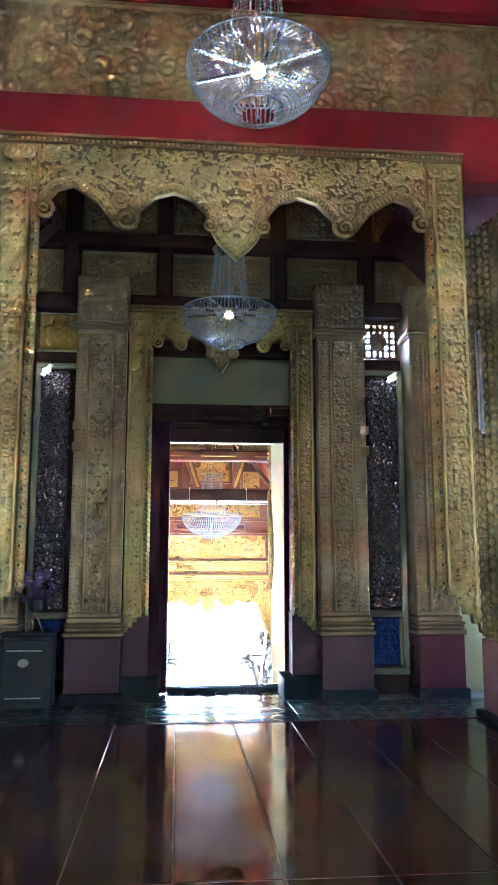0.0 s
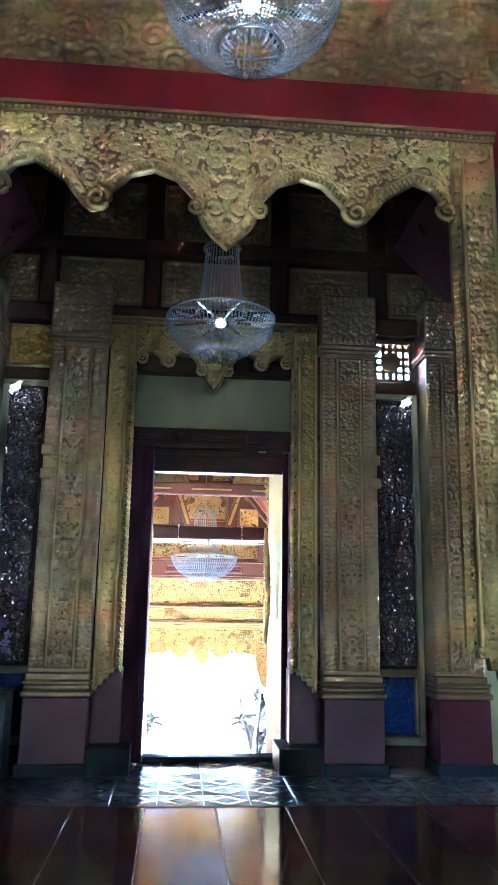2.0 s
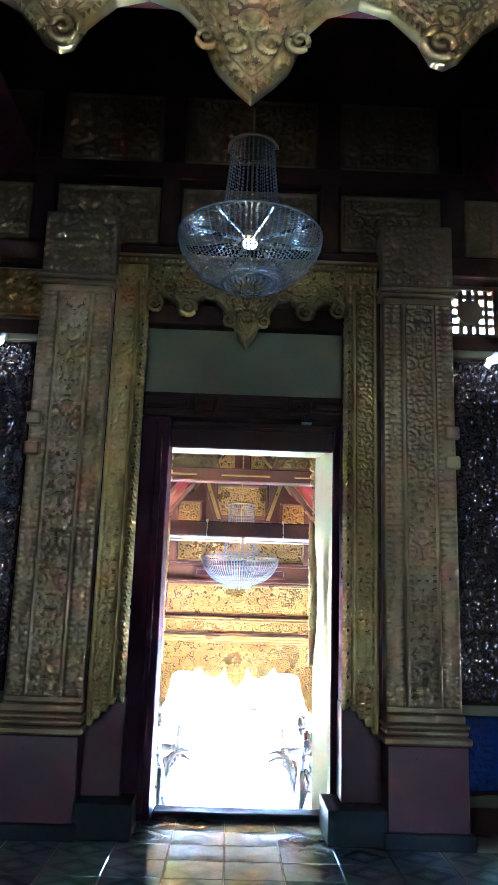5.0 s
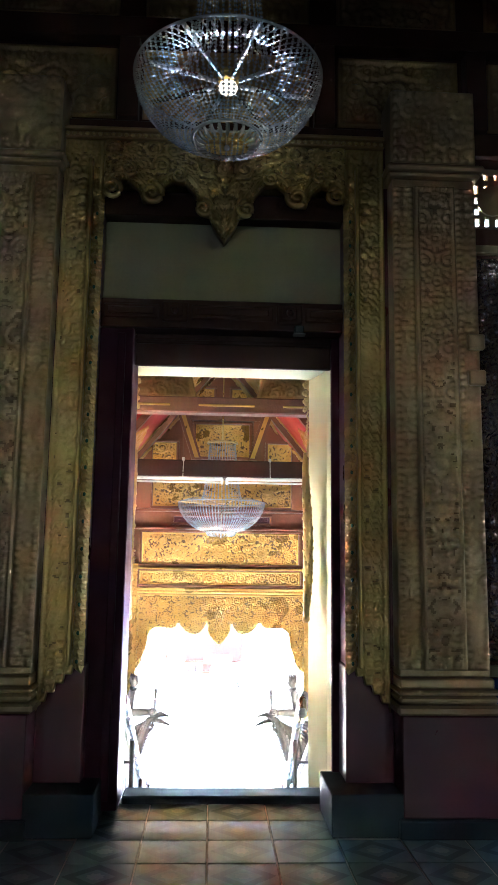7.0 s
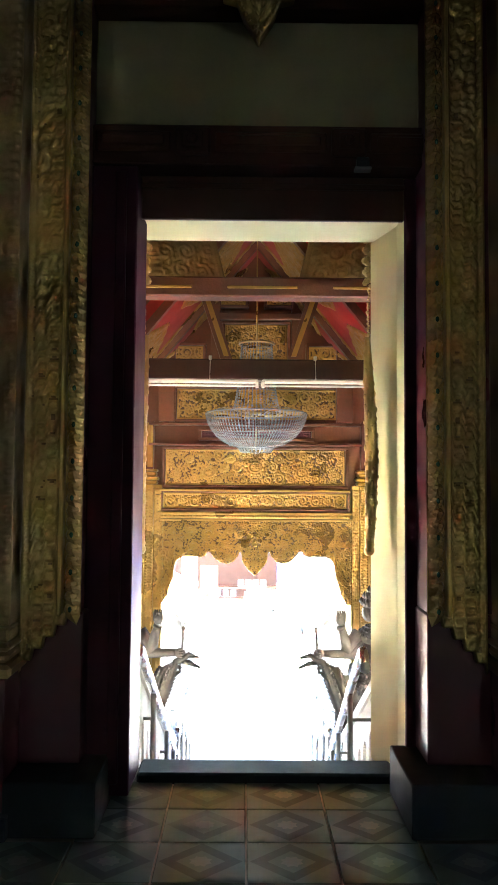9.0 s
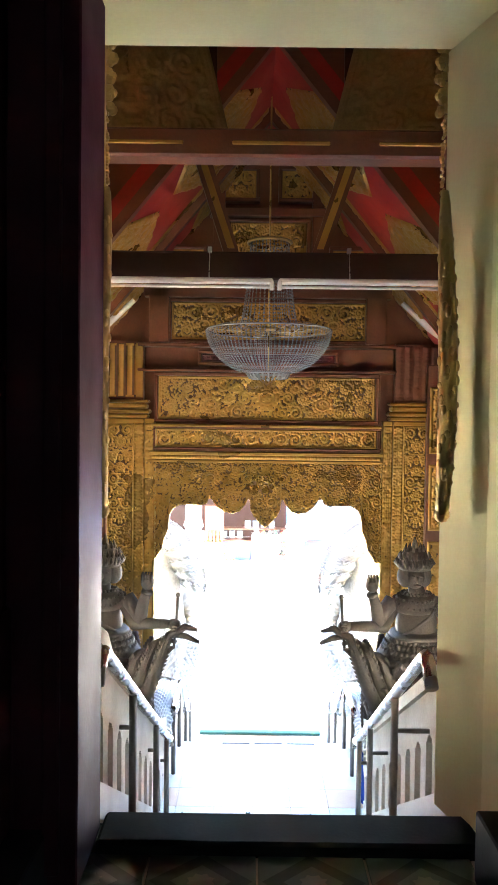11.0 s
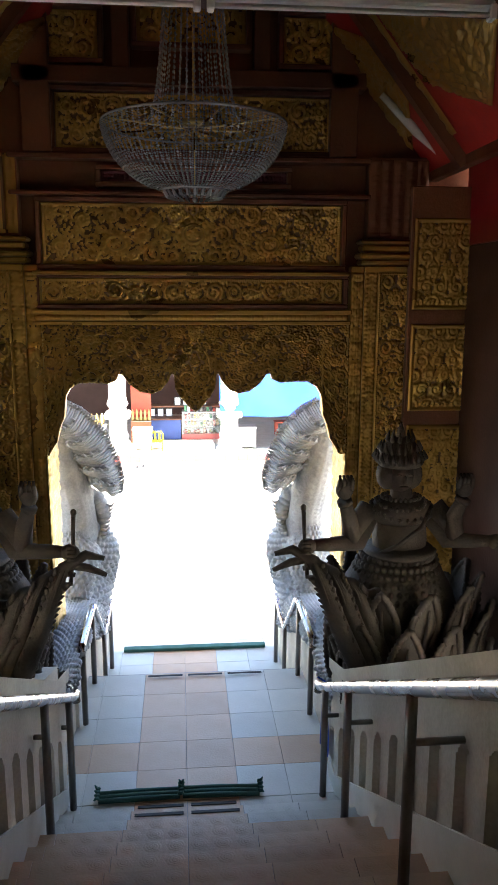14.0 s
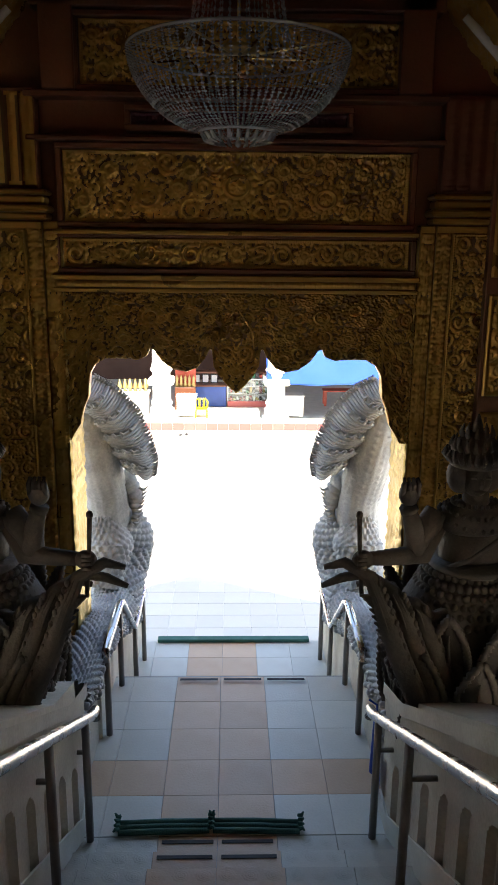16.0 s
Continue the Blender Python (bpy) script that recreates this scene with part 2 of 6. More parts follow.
class Field:
    """A raster of heights from 0 to 1, on which carved motifs are stamped."""

    def __init__(self, w, h, step):
        self.step, self.nx, self.nz = step, int(w / step) + 3, int(h / step) + 3
        self.h = np.zeros((self.nx, self.nz))

    def window(self, x0, x1, z0, z1):
        a, b = max(int(x0 / self.step), 0), min(int(x1 / self.step) + 2, self.nx)
        c, d = max(int(z0 / self.step), 0), min(int(z1 / self.step) + 2, self.nz)
        if a >= b or c >= d:
            return None
        X, Z = np.meshgrid(np.arange(a, b) * self.step, np.arange(c, d) * self.step, indexing="ij")
        return self.h[a:b, c:d], X, Z

    def at(self, x, z):
        i, j = int(x / self.step + 0.5), int(z / self.step + 0.5)
        return self.h[i, j] if 0 <= i < self.nx and 0 <= j < self.nz else 1.0

    def ridge(self, pts, w0, w1, top=1.0):
        """A rounded stem along points, its half width going from w0 to w1."""
        p = np.array(pts)
        w = max(w0, w1)
        win = self.window(p[:, 0].min() - w, p[:, 0].max() + w, p[:, 1].min() - w, p[:, 1].max() + w)
        if win is None:
            return
        H, X, Z = win
        n = len(p) - 1
        for k in range(n):
            a, d = p[k], p[k + 1] - p[k]
            t = np.clip(((X - a[0]) * d[0] + (Z - a[1]) * d[1]) / (d @ d + 1e-9), 0, 1)
            q = np.hypot(X - a[0] - t * d[0], Z - a[1] - t * d[1]) / (w0 + (w1 - w0) * (k + t) / n)
            np.maximum(H, top * np.clip(1 - q, 0, 1) ** 0.75, out=H)

    def comma(self, x, z, a, length, w, bend, top=0.8):
        """A small curled leaf."""
        pts = [(x, z)]
        for k in range(4):
            x, z = x + length / 4 * math.cos(a), z + length / 4 * math.sin(a)
            pts.append((x, z))
            a += bend / 4
        self.ridge(pts, w, w * 0.25, top)

    def rosette(self, cx, cz, R, petals, squash=0.9):
        """A flower: a domed heart in a ring, with petals round it."""
        win = self.window(cx - R, cx + R, cz - R, cz + R)
        if win is None:
            return
        H, X, Z = win
        r, th = np.hypot(X - cx, (Z - cz) / squash) / R, np.arctan2(Z - cz, X - cx)
        h = np.where(r < 1, 0.02, 0.0)
        h = np.maximum(h, np.exp(-(((r - 0.56) / 0.09) ** 2)))
        h = np.maximum(h, 0.85 * np.clip(1 - (r / 0.4) ** 2, 0, 1) * (0.65 + 0.35 * np.cos(5 * th)))
        h = np.maximum(h, 0.9 * np.clip(1 - np.abs(r - 0.82) / 0.19, 0, 1) ** 0.8 * np.abs(np.sin(petals * th / 2)) ** 0.7)
        H[:] = np.where(r < 1, h, H)

    def scroll(self, cx, cz, R, a0, hand, w):
        """A vine that winds up round a bud, with leaves on its outer side."""
        pts = []
        for k in range(17):
            q = R * (0.86 - 0.6 * k / 16)
            a = a0 + hand * k * 0.56
            pts.append((cx + q * math.cos(a), cz + q * math.sin(a)))
            if k < 13:
                self.comma(*pts[-1], a + hand * 0.75, R * (0.40 if k % 2 else 0.28), w * 1.15, hand * 1.8, 0.85)
        self.ridge(pts, w, w * 0.7)
        self.ridge([(cx, cz), (cx + 1e-3, cz)], w * 1.6, w * 1.6)


def carve(w, h, cell, seed, step, discs=()):
    """Heights of a carved field w by h: flowers and winding vines on a staggered lattice, small leaves between them."""
    r0, f = random.Random(seed), Field(w, h, step)
    taken = [(x, z, r) for x, z, r in discs]
    lw = max(cell * 0.075, step * 1.6)
    rows = max(1, round(h / (cell * 0.92)))
    for row in range(rows):
        z = h * (row + 0.5) / rows
        col, x = 0, (0.0 if row % 2 == 0 else cell * 0.5)
        while x < w + cell * 0.5:
            R = cell * r0.uniform(0.47, 0.56)
            cx, cz = x + cell * r0.uniform(-0.05, 0.05) * (x > 0), z + cell * r0.uniform(-0.06, 0.06)
            if all(math.hypot(cx - a, cz - b) > q + R * 0.55 for a, b, q in taken):
                if (col + row) % 3 == 0 or (x == 0.0 and row % 2 == 0):
                    f.rosette(cx, cz, R * r0.uniform(0.62, 0.85), r0.choice((9, 10, 12)))
                else:
                    hand = 1 if (row + col) % 2 else -1
                    f.scroll(cx, cz, R, r0.uniform(0, 6.28), hand, lw)
            x, col = x + cell, col + 1
    for x, z, r in taken:
        f.rosette(x, z, r, 14 if r > 0.05 else 10, 0.85)
    for _ in range(int(60 * w * h / cell ** 2) + 10):
        x, z, a = r0.uniform(0, w), r0.uniform(0, h), r0.uniform(0, 6.28)
        if f.at(x, z) < 0.05 and f.at(x + 0.1 * cell * math.cos(a), z + 0.1 * cell * math.sin(a)) < 0.3:
            f.comma(x, z, a, cell * r0.uniform(0.12, 0.24), lw * r0.uniform(0.75, 1.1), r0.choice((-2.2, 2.2)), 0.7)
    return f.h


def lookup(H, X, Z, step):
    """The raster's height at each place, blended between its four neighbours."""
    x, z = np.clip(X / step, 0, H.shape[0] - 1.001), np.clip(Z / step, 0, H.shape[1] - 1.001)
    i, j = x.astype(int), z.astype(int)
    p, q = x - i, z - j
    return (1 - p) * ((1 - q) * H[i, j] + q * H[i, j + 1]) + p * ((1 - q) * H[i + 1, j] + q * H[i + 1, j + 1])


def relief(x0, x1, z0, z1, y, depth, cell, seed, step=0.011, edge=0.03, low=None, mirror=True, cx=None, discs=(), band=0.0):
    """A carved sheet that faces -y, with a rim and a row of beads round it. low: the height of its lower edge at each x;
    band: the width of a plaited border that follows this lower edge; discs: large flowers, as distance from the axis, height, radius."""
    nx, nz = max(int((x1 - x0) / step), 4), max(int((z1 - z0) / step), 4)
    xs, t = np.linspace(x0, x1, nx), np.linspace(0, 1, nz)
    bottom = np.full(nx, z0) if low is None else np.array([low(v) for v in xs])
    X = np.repeat(xs[:, None], nz, 1)
    Z = bottom[:, None] + (z1 - bottom)[:, None] * t[None]
    base = min(z0, float(bottom.min()))
    mid = (x0 + x1) / 2 if cx is None else cx
    U = np.abs(X - mid) if mirror else X - x0
    fine = step * 0.8
    H = lookup(carve(float(U.max()), z1 - base, cell, seed, fine, [(a, b - base, r) for a, b, r in discs]), U, Z - base, fine)
    d = np.minimum(np.minimum(X - x0, x1 - X), np.minimum(Z - bottom[:, None], z1 - Z))
    if edge:
        bead = 0.9 * np.abs(np.sin(np.pi * X / (edge * 0.7)) * np.ones_like(Z))
        side = np.minimum(X - x0, x1 - X) < np.minimum(Z - bottom[:, None], z1 - Z)
        bead = np.where(side, 0.9 * np.abs(np.sin(np.pi * Z / (edge * 0.7))), bead)
        H = np.where(d < edge * 0.5, 0.75, np.where(d < edge * 1.3, bead, np.where(d < edge * 1.6, 0.1, H)))
    if band:
        along = np.concatenate([[0], np.cumsum(np.hypot(np.diff(xs), np.diff(bottom)))])
        near, arc = np.full(X.shape, 9.0), np.zeros(X.shape)
        for k in range(0, nx, 2):
            q = np.hypot(X - xs[k], Z - bottom[k])
            better = q < near
            near, arc = np.where(better, q, near), np.where(better, along[k], arc)
        v = near / band
        plait = np.clip(np.abs(np.sin(np.pi * arc / (band * 0.42) + 2.2 * v)), 0, 1) ** 0.7
        H = np.where(v < 0.2, 1.15, np.where(v < 0.78, 0.1 + 0.85 * plait, np.where(v < 1.0, 1.1, np.where(v < 1.12, 0.05, H))))
        d = np.minimum(d, 1.0)
    H = np.where(d < 1e-6, 0.0, H)
    g = grid(X, y - 0.004 - 0.95 * depth * H, Z)
    # low faces of the carving, which take the recess shade colour
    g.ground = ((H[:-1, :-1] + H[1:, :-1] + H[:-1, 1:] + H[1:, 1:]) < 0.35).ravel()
    if low is not None:
        n = len(g.v)
        g.v += [(x, y + 0.05, z) for x, z in zip(xs, bottom)] + [(x, y + 0.05, z1) for x in xs]
        g.f += [(i * nz, (i + 1) * nz, n + i + 1, n + i) for i in range(nx - 1)]
        g.f += [(n + i, n + i + 1, n + nx + i + 1, n + nx + i) for i in range(nx - 1)]
    return g


def part(name, geo, material, parent=None, label="", smooth=False, at=None, mesh=None):
    """Links a Geo as one mesh object, under a thing or part. at: its place under the parent, in plan units."""
    if mesh is None:
        mesh = bpy.data.meshes.new(name)
        v = np.array(geo.v, dtype=float) * K
        mesh.from_pydata(v.tolist(), [], geo.f)
        if smooth or geo.ground is not None:
            mesh.shade_smooth()
        mesh.materials.append(material)
        if material in RECESS_SHADE and geo.ground is not None:
            mesh.materials.append(RECESS_SHADE[material])
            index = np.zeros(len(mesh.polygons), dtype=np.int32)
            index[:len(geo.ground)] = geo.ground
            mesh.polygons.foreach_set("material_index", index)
    ob = new(name, mesh)
    if parent is not None:
        ob.parent = parent
    if at is not None:
        ob.matrix_basis = at if isinstance(at, Matrix) else Matrix.Translation(Vector(at) * K)
    return tagged(ob, label=label)


def thing(name, x, y, z, label, category, group="", kind="", turn=0.0):
    """The Empty at a thing's base, that carries its parts."""
    ob = new(name)
    ob.matrix_basis = pose(K * x, K * y, K * z, 0, 0, turn)
    ob.empty_display_size = 0.1
    return tagged(ob, label, category, group, kind)


def spot(x, y, z, rx=0, ry=0, rz=0):
    return pose(K * x, K * y, K * z, rx, ry, rz)


def setting(name, geo, material, label, category="", kind="structure", smooth=False):
    return tagged(part(name, geo, material, smooth=smooth), label, category or name.split("_")[0], kind=kind)


# ---- the hall ----
PALE_OLD = shade("dull_gilding", (0.35, 0.235, 0.095), (0.25, 0.155, 0.068), 0.5, 0.5, 70, 2.0, 0.2, 0.35)
MID = 0.5  # the axis of door and portico

setting("floor", box(-3.6, 4.6, -6.5, 7.25, -0.25, -0.003), JOINT, "pale joints under the polished board floor", "floor")
hall_base = setting("floor_tiled", box(-3.6, 4.6, 7.25, 9.07, -0.25, -0.006), GROUT, "pale grout bed of the patterned tile floor", "floor")
setting("ceiling", box(-3.9, 4.9, -6.8, 9.3, 7.2, 7.5), RED, "dark red painted hall ceiling")
# out of view: added to keep the sun out and shade the portico
setting("roof", prism([(-4.4, 7.6), (MID, 10.2), (5.4, 7.6)], -6.8, 9.3), ROOF_RED, "steep tiled hall roof")


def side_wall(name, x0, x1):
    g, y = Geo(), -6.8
    for wy in ADDED_WINDOWS:
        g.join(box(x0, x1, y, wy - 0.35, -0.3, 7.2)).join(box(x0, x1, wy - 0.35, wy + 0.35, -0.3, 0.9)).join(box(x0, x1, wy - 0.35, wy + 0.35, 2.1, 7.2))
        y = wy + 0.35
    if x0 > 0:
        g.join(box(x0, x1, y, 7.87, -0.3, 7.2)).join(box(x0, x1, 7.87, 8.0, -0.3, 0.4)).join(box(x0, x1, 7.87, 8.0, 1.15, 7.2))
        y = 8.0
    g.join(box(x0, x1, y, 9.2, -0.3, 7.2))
    return setting(name, g, DUSTY, "plain plastered hall wall with added windows out of view", "wall")


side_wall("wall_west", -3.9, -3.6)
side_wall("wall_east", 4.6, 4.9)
setting("wall_south", box(-3.9, 4.9, -6.8, -6.5, -0.3, 7.2), DUSTY, "plain plastered wall behind the hall", "wall")

# the end wall with the doorway, its reveal splayed a little
wall = boxes((-3.9, -0.17, 8.75, 9.22, -0.3, 4.4), (1.22, 2.12, 8.75, 9.22, -0.3, 4.4), (2.6, 4.9, 8.75, 9.22, -0.3, 4.4),
             (2.12, 2.6, 8.75, 9.22, -0.3, 3.82), (2.12, 2.6, 8.75, 9.22, 4.28, 4.4),
             (-0.17, 1.22, 8.75, 9.22, 2.85, 4.4), (-3.9, 4.9, 8.75, 9.22, 4.4, 7.6))
setting("wall_north", wall, CREAM, "thick cream plaster wall with the temple doorway", "wall")


def zlow_of(rows):
    """The lower edge of a hung valance: half of it, from the middle outwards, as rows of distance and height."""
    s, z = [r[0] for r in rows], [r[1] for r in rows]
    return lambda x, c: float(np.interp(abs(x - c), s, z))


# outer portal, hung in front of the piers
PORTAL = zlow_of([(0, 3.83), (0.1, 3.92), (0.17, 4.0), (0.205, 4.08), (0.24, 4.2), (0.35, 4.32), (0.5, 4.375), (0.65, 4.33), (0.78, 4.2), (0.84, 4.08),
                  (0.9, 4.06), (0.97, 4.1), (1.1, 4.27), (1.3, 4.40), (1.42, 4.36), (1.5, 4.25), (1.56, 4.13)])
PC = 0.435


def curl(r, s):
    """A scroll end, as a tapering bar wound up in x and z."""
    pts, rad = [], []
    for k in range(26):
        a = s * k * 0.42 + math.pi / 2
        q = r * (1 - k / 30)
        pts.append((q * math.cos(a), -0.02 - 0.0012 * k, q * math.sin(a)))
        rad.append(r * 0.30 * (1 - k / 50))
    return tube(pts, rad, 6)


def leaf(w, h, d):
    """One small pointed leaf, proud of the sheet by d, its tip down."""
    return Geo().add([(-w / 2, 0, 0), (w / 2, 0, 0), (w * 0.42, 0, -h * 0.5), (0, 0, -h), (-w * 0.42, 0, -h * 0.5), (0, -d, -h * 0.3), (0, -d * 0.8, -h * 0.05)],
                     [(0, 4, 5, 6), (4, 3, 5), (3, 2, 5), (2, 1, 6, 5), (1, 0, 6)])


def portal_frame(name, cx, half, y, ztop, rows, jamb_w, jamb_in, jamb_out, cell, label, jewel, n_bead, material, discs=()):
    th = thing(name, cx, y, jamb_out, label, "portal")
    off = -jamb_out

    def low(x):
        return rows(x + cx, cx) + off

    lintel = relief(-half, half, min(low(0), 0 + low(half)), ztop + off, 0, 0.023, cell * 0.8, 5, 0.0072, 0.0, low, discs=discs, band=0.34 * cell)
    part("valance", lintel, material, th)
    part("cornice", boxes((-half - jamb_w, half + jamb_w, -0.03, 0.06, ztop + off + 0.004, ztop + off + 0.045), (-half - jamb_w, half + jamb_w, -0.05, 0.06, ztop + off + 0.049, ztop + off + 0.075)), PALE_OLD, th)
    dot = None
    for k in range(int(2 * (half + jamb_w) / 0.042)):
        ob = part("cornice_bead", ball((0, 0, 0), (0.015, 0.012, 0.013), 8, 5), material, th, smooth=True, mesh=dot, at=(-half - jamb_w + 0.021 + 0.042 * k, -0.036, ztop + off + 0.025))
        dot = ob.data
    bead = bpy.data.meshes.new("bead")
    drop = leaf(0.05 * cell / 0.3, 0.04 * cell / 0.3, 0.02)
    bead.from_pydata((np.array(drop.v) * K).tolist(), [], drop.f)
    bead.materials.append(material)
    length, px, pz, last = 0.0, -half, low(-half), -1.0
    for k in range(1, 1200):
        x = -half + 2 * half * k / 1199
        z = low(x)
        length += math.hypot(x - px, z - pz)
        if length - last > 0.043 * cell / 0.3:
            last = length
            part("edge_leaf", None, None, th, at=spot(x, -0.03, z + 0.02, 0, 0, 0), mesh=bead)
        px, pz = x, z
    for s in (-1, 1):
        a, b = (half, half + jamb_w) if s > 0 else (-half - jamb_w, -half)

        def foot(x):
            u = (abs(x) - half) / jamb_w
            return jamb_in + off + (jamb_out - jamb_in) * math.floor(u * 5) / 4.6

        part("jamb", relief(a, b, 0, ztop + off, 0.01, 0.03, cell * 0.6, 11, 0.0095, 0.022, foot), material, th)
        part("jamb_rib", box(s * (half + 0.075) - 0.012, s * (half + 0.075) + 0.012, -0.055, 0.0, jamb_in + off, ztop + off - 0.15), material, th)
        shell = ball((0, 0, 0), (0.036, 0.03, 0.03), 8, 5).join(leaf(0.07, 0.075, 0.035).moved(Matrix.Translation((0, -0.005, 0.0))))
        sm = bpy.data.meshes.new("shell_bead")
        sm.from_pydata((np.array(shell.v) * K).tolist(), [], shell.f)
        sm.materials.append(material)
        jm = bpy.data.meshes.new("jewel")
        stone = ball((0, 0, 0), (0.009, 0.010, 0.013), 6, 4)
        jm.from_pydata((np.array(stone.v) * K).tolist(), [], stone.f)
        jm.materials.append(jewel)
        z0, z1 = jamb_in + off + 0.03, low(half) - 0.05
        for k in range(n_bead):
            z = z0 + (z1 - z0) * k / (n_bead - 1)
            part("shell_bead", None, None, th, at=spot(s * (half + 0.02), -0.03, z, 0, s * 18, 0), mesh=sm)
            if k % 3 == 0:
                part("jewel", None, None, th, at=spot(s * (half + 0.022), -0.064, z), mesh=jm)
    return th


outer = portal_frame("portal_frame", PC, 1.555, 5.78, 4.74, PORTAL, 0.33, 1.27, 0.95, 0.23, "carved gilded portal with scalloped valance and jewelled jambs", JEWEL, 62, GOLD, [(0.45, 3.62, 0.085), (0.75, 3.6, 0.07), (1.05, 3.6, 0.085), (1.3, 3.62, 0.07), (0.0, 3.3, 0.075), (0.22, 3.62, 0.06)])
for s in (-1, 1):
    for d, z, r in ((0.215, 4.085, 0.062), (0.865, 4.10, 0.092), (1.50, 4.16, 0.075)):
        part("scroll", curl(r, s), GOLD, outer, at=(s * d, -0.045, z - 0.95), smooth=True)
part("hanger", boxes((-1.2, -1.1, 0.05, 0.3, 3.68, 3.76), (1.1, 1.2, 0.05, 0.3, 3.68, 3.76), (-1.85, 1.85, 0.05, 0.23, 3.80, 3.86)), DARK_WOOD, outer)

# beams over it
setting("beam_red", box(-3.6, 2.93, 6.0, 6.25, 4.7, 5.32), RED, "dark red painted beam over the gilded portal", "beam")
fr = setting("frieze_wall", box(-3.6, 4.6, 6.18, 6.4, 5.324, 6.35), GOLD, "broad gilded frieze wall with carved medallions", "frieze")
part("frieze_relief", relief(-3.5, 2.93, 5.34, 6.32, 6.178, 0.034, 0.3, 21, 0.013, 0.04, discs=[(0.35 + 0.62 * k, 5.95 - 0.12 * (k % 2), 0.12) for k in range(5)] + [(0.66 + 0.62 * k, 5.56 + 0.5 * (k % 2), 0.085) for k in range(4)]), PALE_OLD, fr)
setting("beam_upper", box(-3.6, 4.6, 6.05, 6.4, 6.354, 7.2), RED, "dark red painted upper wall", "beam")


def pier(name, x0, x1, face):
    """A broad pier whose inner side is carved; face: -1 looks to smaller x, 1 to larger."""
    th = thing(name, (x0 + x1) / 2, 6.3, 0, "massive gilded pier on a pale red base", "pier", "hall piers")
    hx = (x1 - x0) / 2
    part("base", boxes((-hx, hx, -1.0, 1.02, 0.06, 0.72)), PINK_RED, th)
    part("plinth", boxes((-hx - 0.06, hx + 0.06, -1.06, 1.08, 0, 0.06)), PLINTH, th)
    part("shaft", box(-hx + 0.02, hx - 0.02, -0.97, 0.99, 0.72, 6.4), GOLD, th)
    side = relief(-0.97, 0.99, 0.74, 6.3, 0, 0.04, 0.19, 31, 0.0125, 0.05, mirror=False)
    part("side_relief", side.moved(Matrix.Rotation(radians(-90 if face < 0 else 90), 4, "Z")), GOLD, th, at=(face * (hx - 0.02), 0, 0))
    knob = None
    for y, r in ((0.88, 0.05), (0.74, 0.034), (0.60, 0.05), (0.44, 0.034)):
        for k in range(int(5.4 / (2.1 * r))):
            ob = part("bead", ball((0, 0, 0), (0.03, 0.05, 0.045), 8, 5), GOLD, th, mesh=knob, at=Matrix.Translation(Vector((face * (hx + 0.02), y, 0.8 + 2.1 * r * k)) * K) @ Matrix.Diagonal((1, r / 0.05, r / 0.05, 1)), smooth=True)
            knob = ob.data
    return th


east = pier("pier", 2.93, 3.9, -1)
pier("pier", -2.9, -2.0, 1)
lampth = thing("tube_light", 2.89, 6.95, 2.66, "unlit wall tube light on the gilded pier", "light")
part("housing", box(-0.012, 0.03, -0.04, 0.04, 0, 1.02, 0.01), WHITE, lampth)
part("tube", tube([(-0.03, 0, 0.04), (-0.03, 0, 0.98)], 0.015, 8), WHITE, lampth, smooth=True)


def pilaster(x0, x1, seed, brackets):
    w = (x1 - x0) / 2
    th = thing("pilaster", (x0 + x1) / 2, 8.3, 0, "pale gilded carved pilaster on a maroon base", "pilaster", "door pilasters")
    part("plinth", box(-w - 0.03, w + 0.03, -0.08, 0.44, 0, 0.10), PLINTH, th)
    part("base", box(-w, w, -0.04, 0.44, 0.10, 0.655), MAROON, th)
    part("base_moulding", boxes((-w - 0.03, w + 0.03, -0.06, 0.44, 0.66, 0.715, 0.015), (-w - 0.012, w + 0.012, -0.035, 0.44, 0.72, 0.765, 0.015), (-w - 0.02, w + 0.02, -0.045, 0.44, 0.77, 0.80, 0.012), (-w, w, 0.0, 0.44, 0.8, 0.86, 0.01)), PALE, th)
    part("shaft", box(-w + 0.01, w - 0.01, 0.05, 0.44, 0.862, 4.0), PALE, th)
    part("shaft_relief", relief(-w + 0.15, w - 0.15, 0.9, 3.94, 0.03, 0.026, 0.16, seed, 0.009, 0.022), PALE, th)
    for s in (-1, 1):
        part("side_rib", relief(-w + 0.012 if s < 0 else w - 0.145, -w + 0.145 if s < 0 else w - 0.012, 0.9, 3.94, 0.046, 0.022, 0.075, seed + 3, 0.0105, 0.02), PALE, th)
    part("capital", boxes((-w - 0.02, w + 0.02, -0.0, 0.44, 4.002, 4.03, 0.01), (-w - 0.04, w + 0.04, -0.03, 0.44, 4.034, 4.075, 0.015), (-w, w, 0.02, 0.44, 4.08, 4.62, 0.02)), PALE, th)
    part("crown_leaf", relief(-w + 0.01, w - 0.01, 4.1, 4.6, 0.016, 0.02, 0.11, seed + 5, 0.011, 0.02), PALE, th)
    for s, z in brackets:
        part("bracket", box(s * (w - 0.05) - 0.05, s * (w - 0.05) + 0.06, -0.012, 0.03, z, z + 0.1, 0.01), PALE, th)
    return th


pilaster(-1.15, -0.58, 41, ((-1, 2.62), (-1, 2.85)))
pilaster(1.55, 2.11, 43, ((1, 2.62), (1, 2.85)))
pilaster(2.62, 3.12, 45, ((-1, 2.85),))
pilaster(-2.2, -1.64, 47, ())

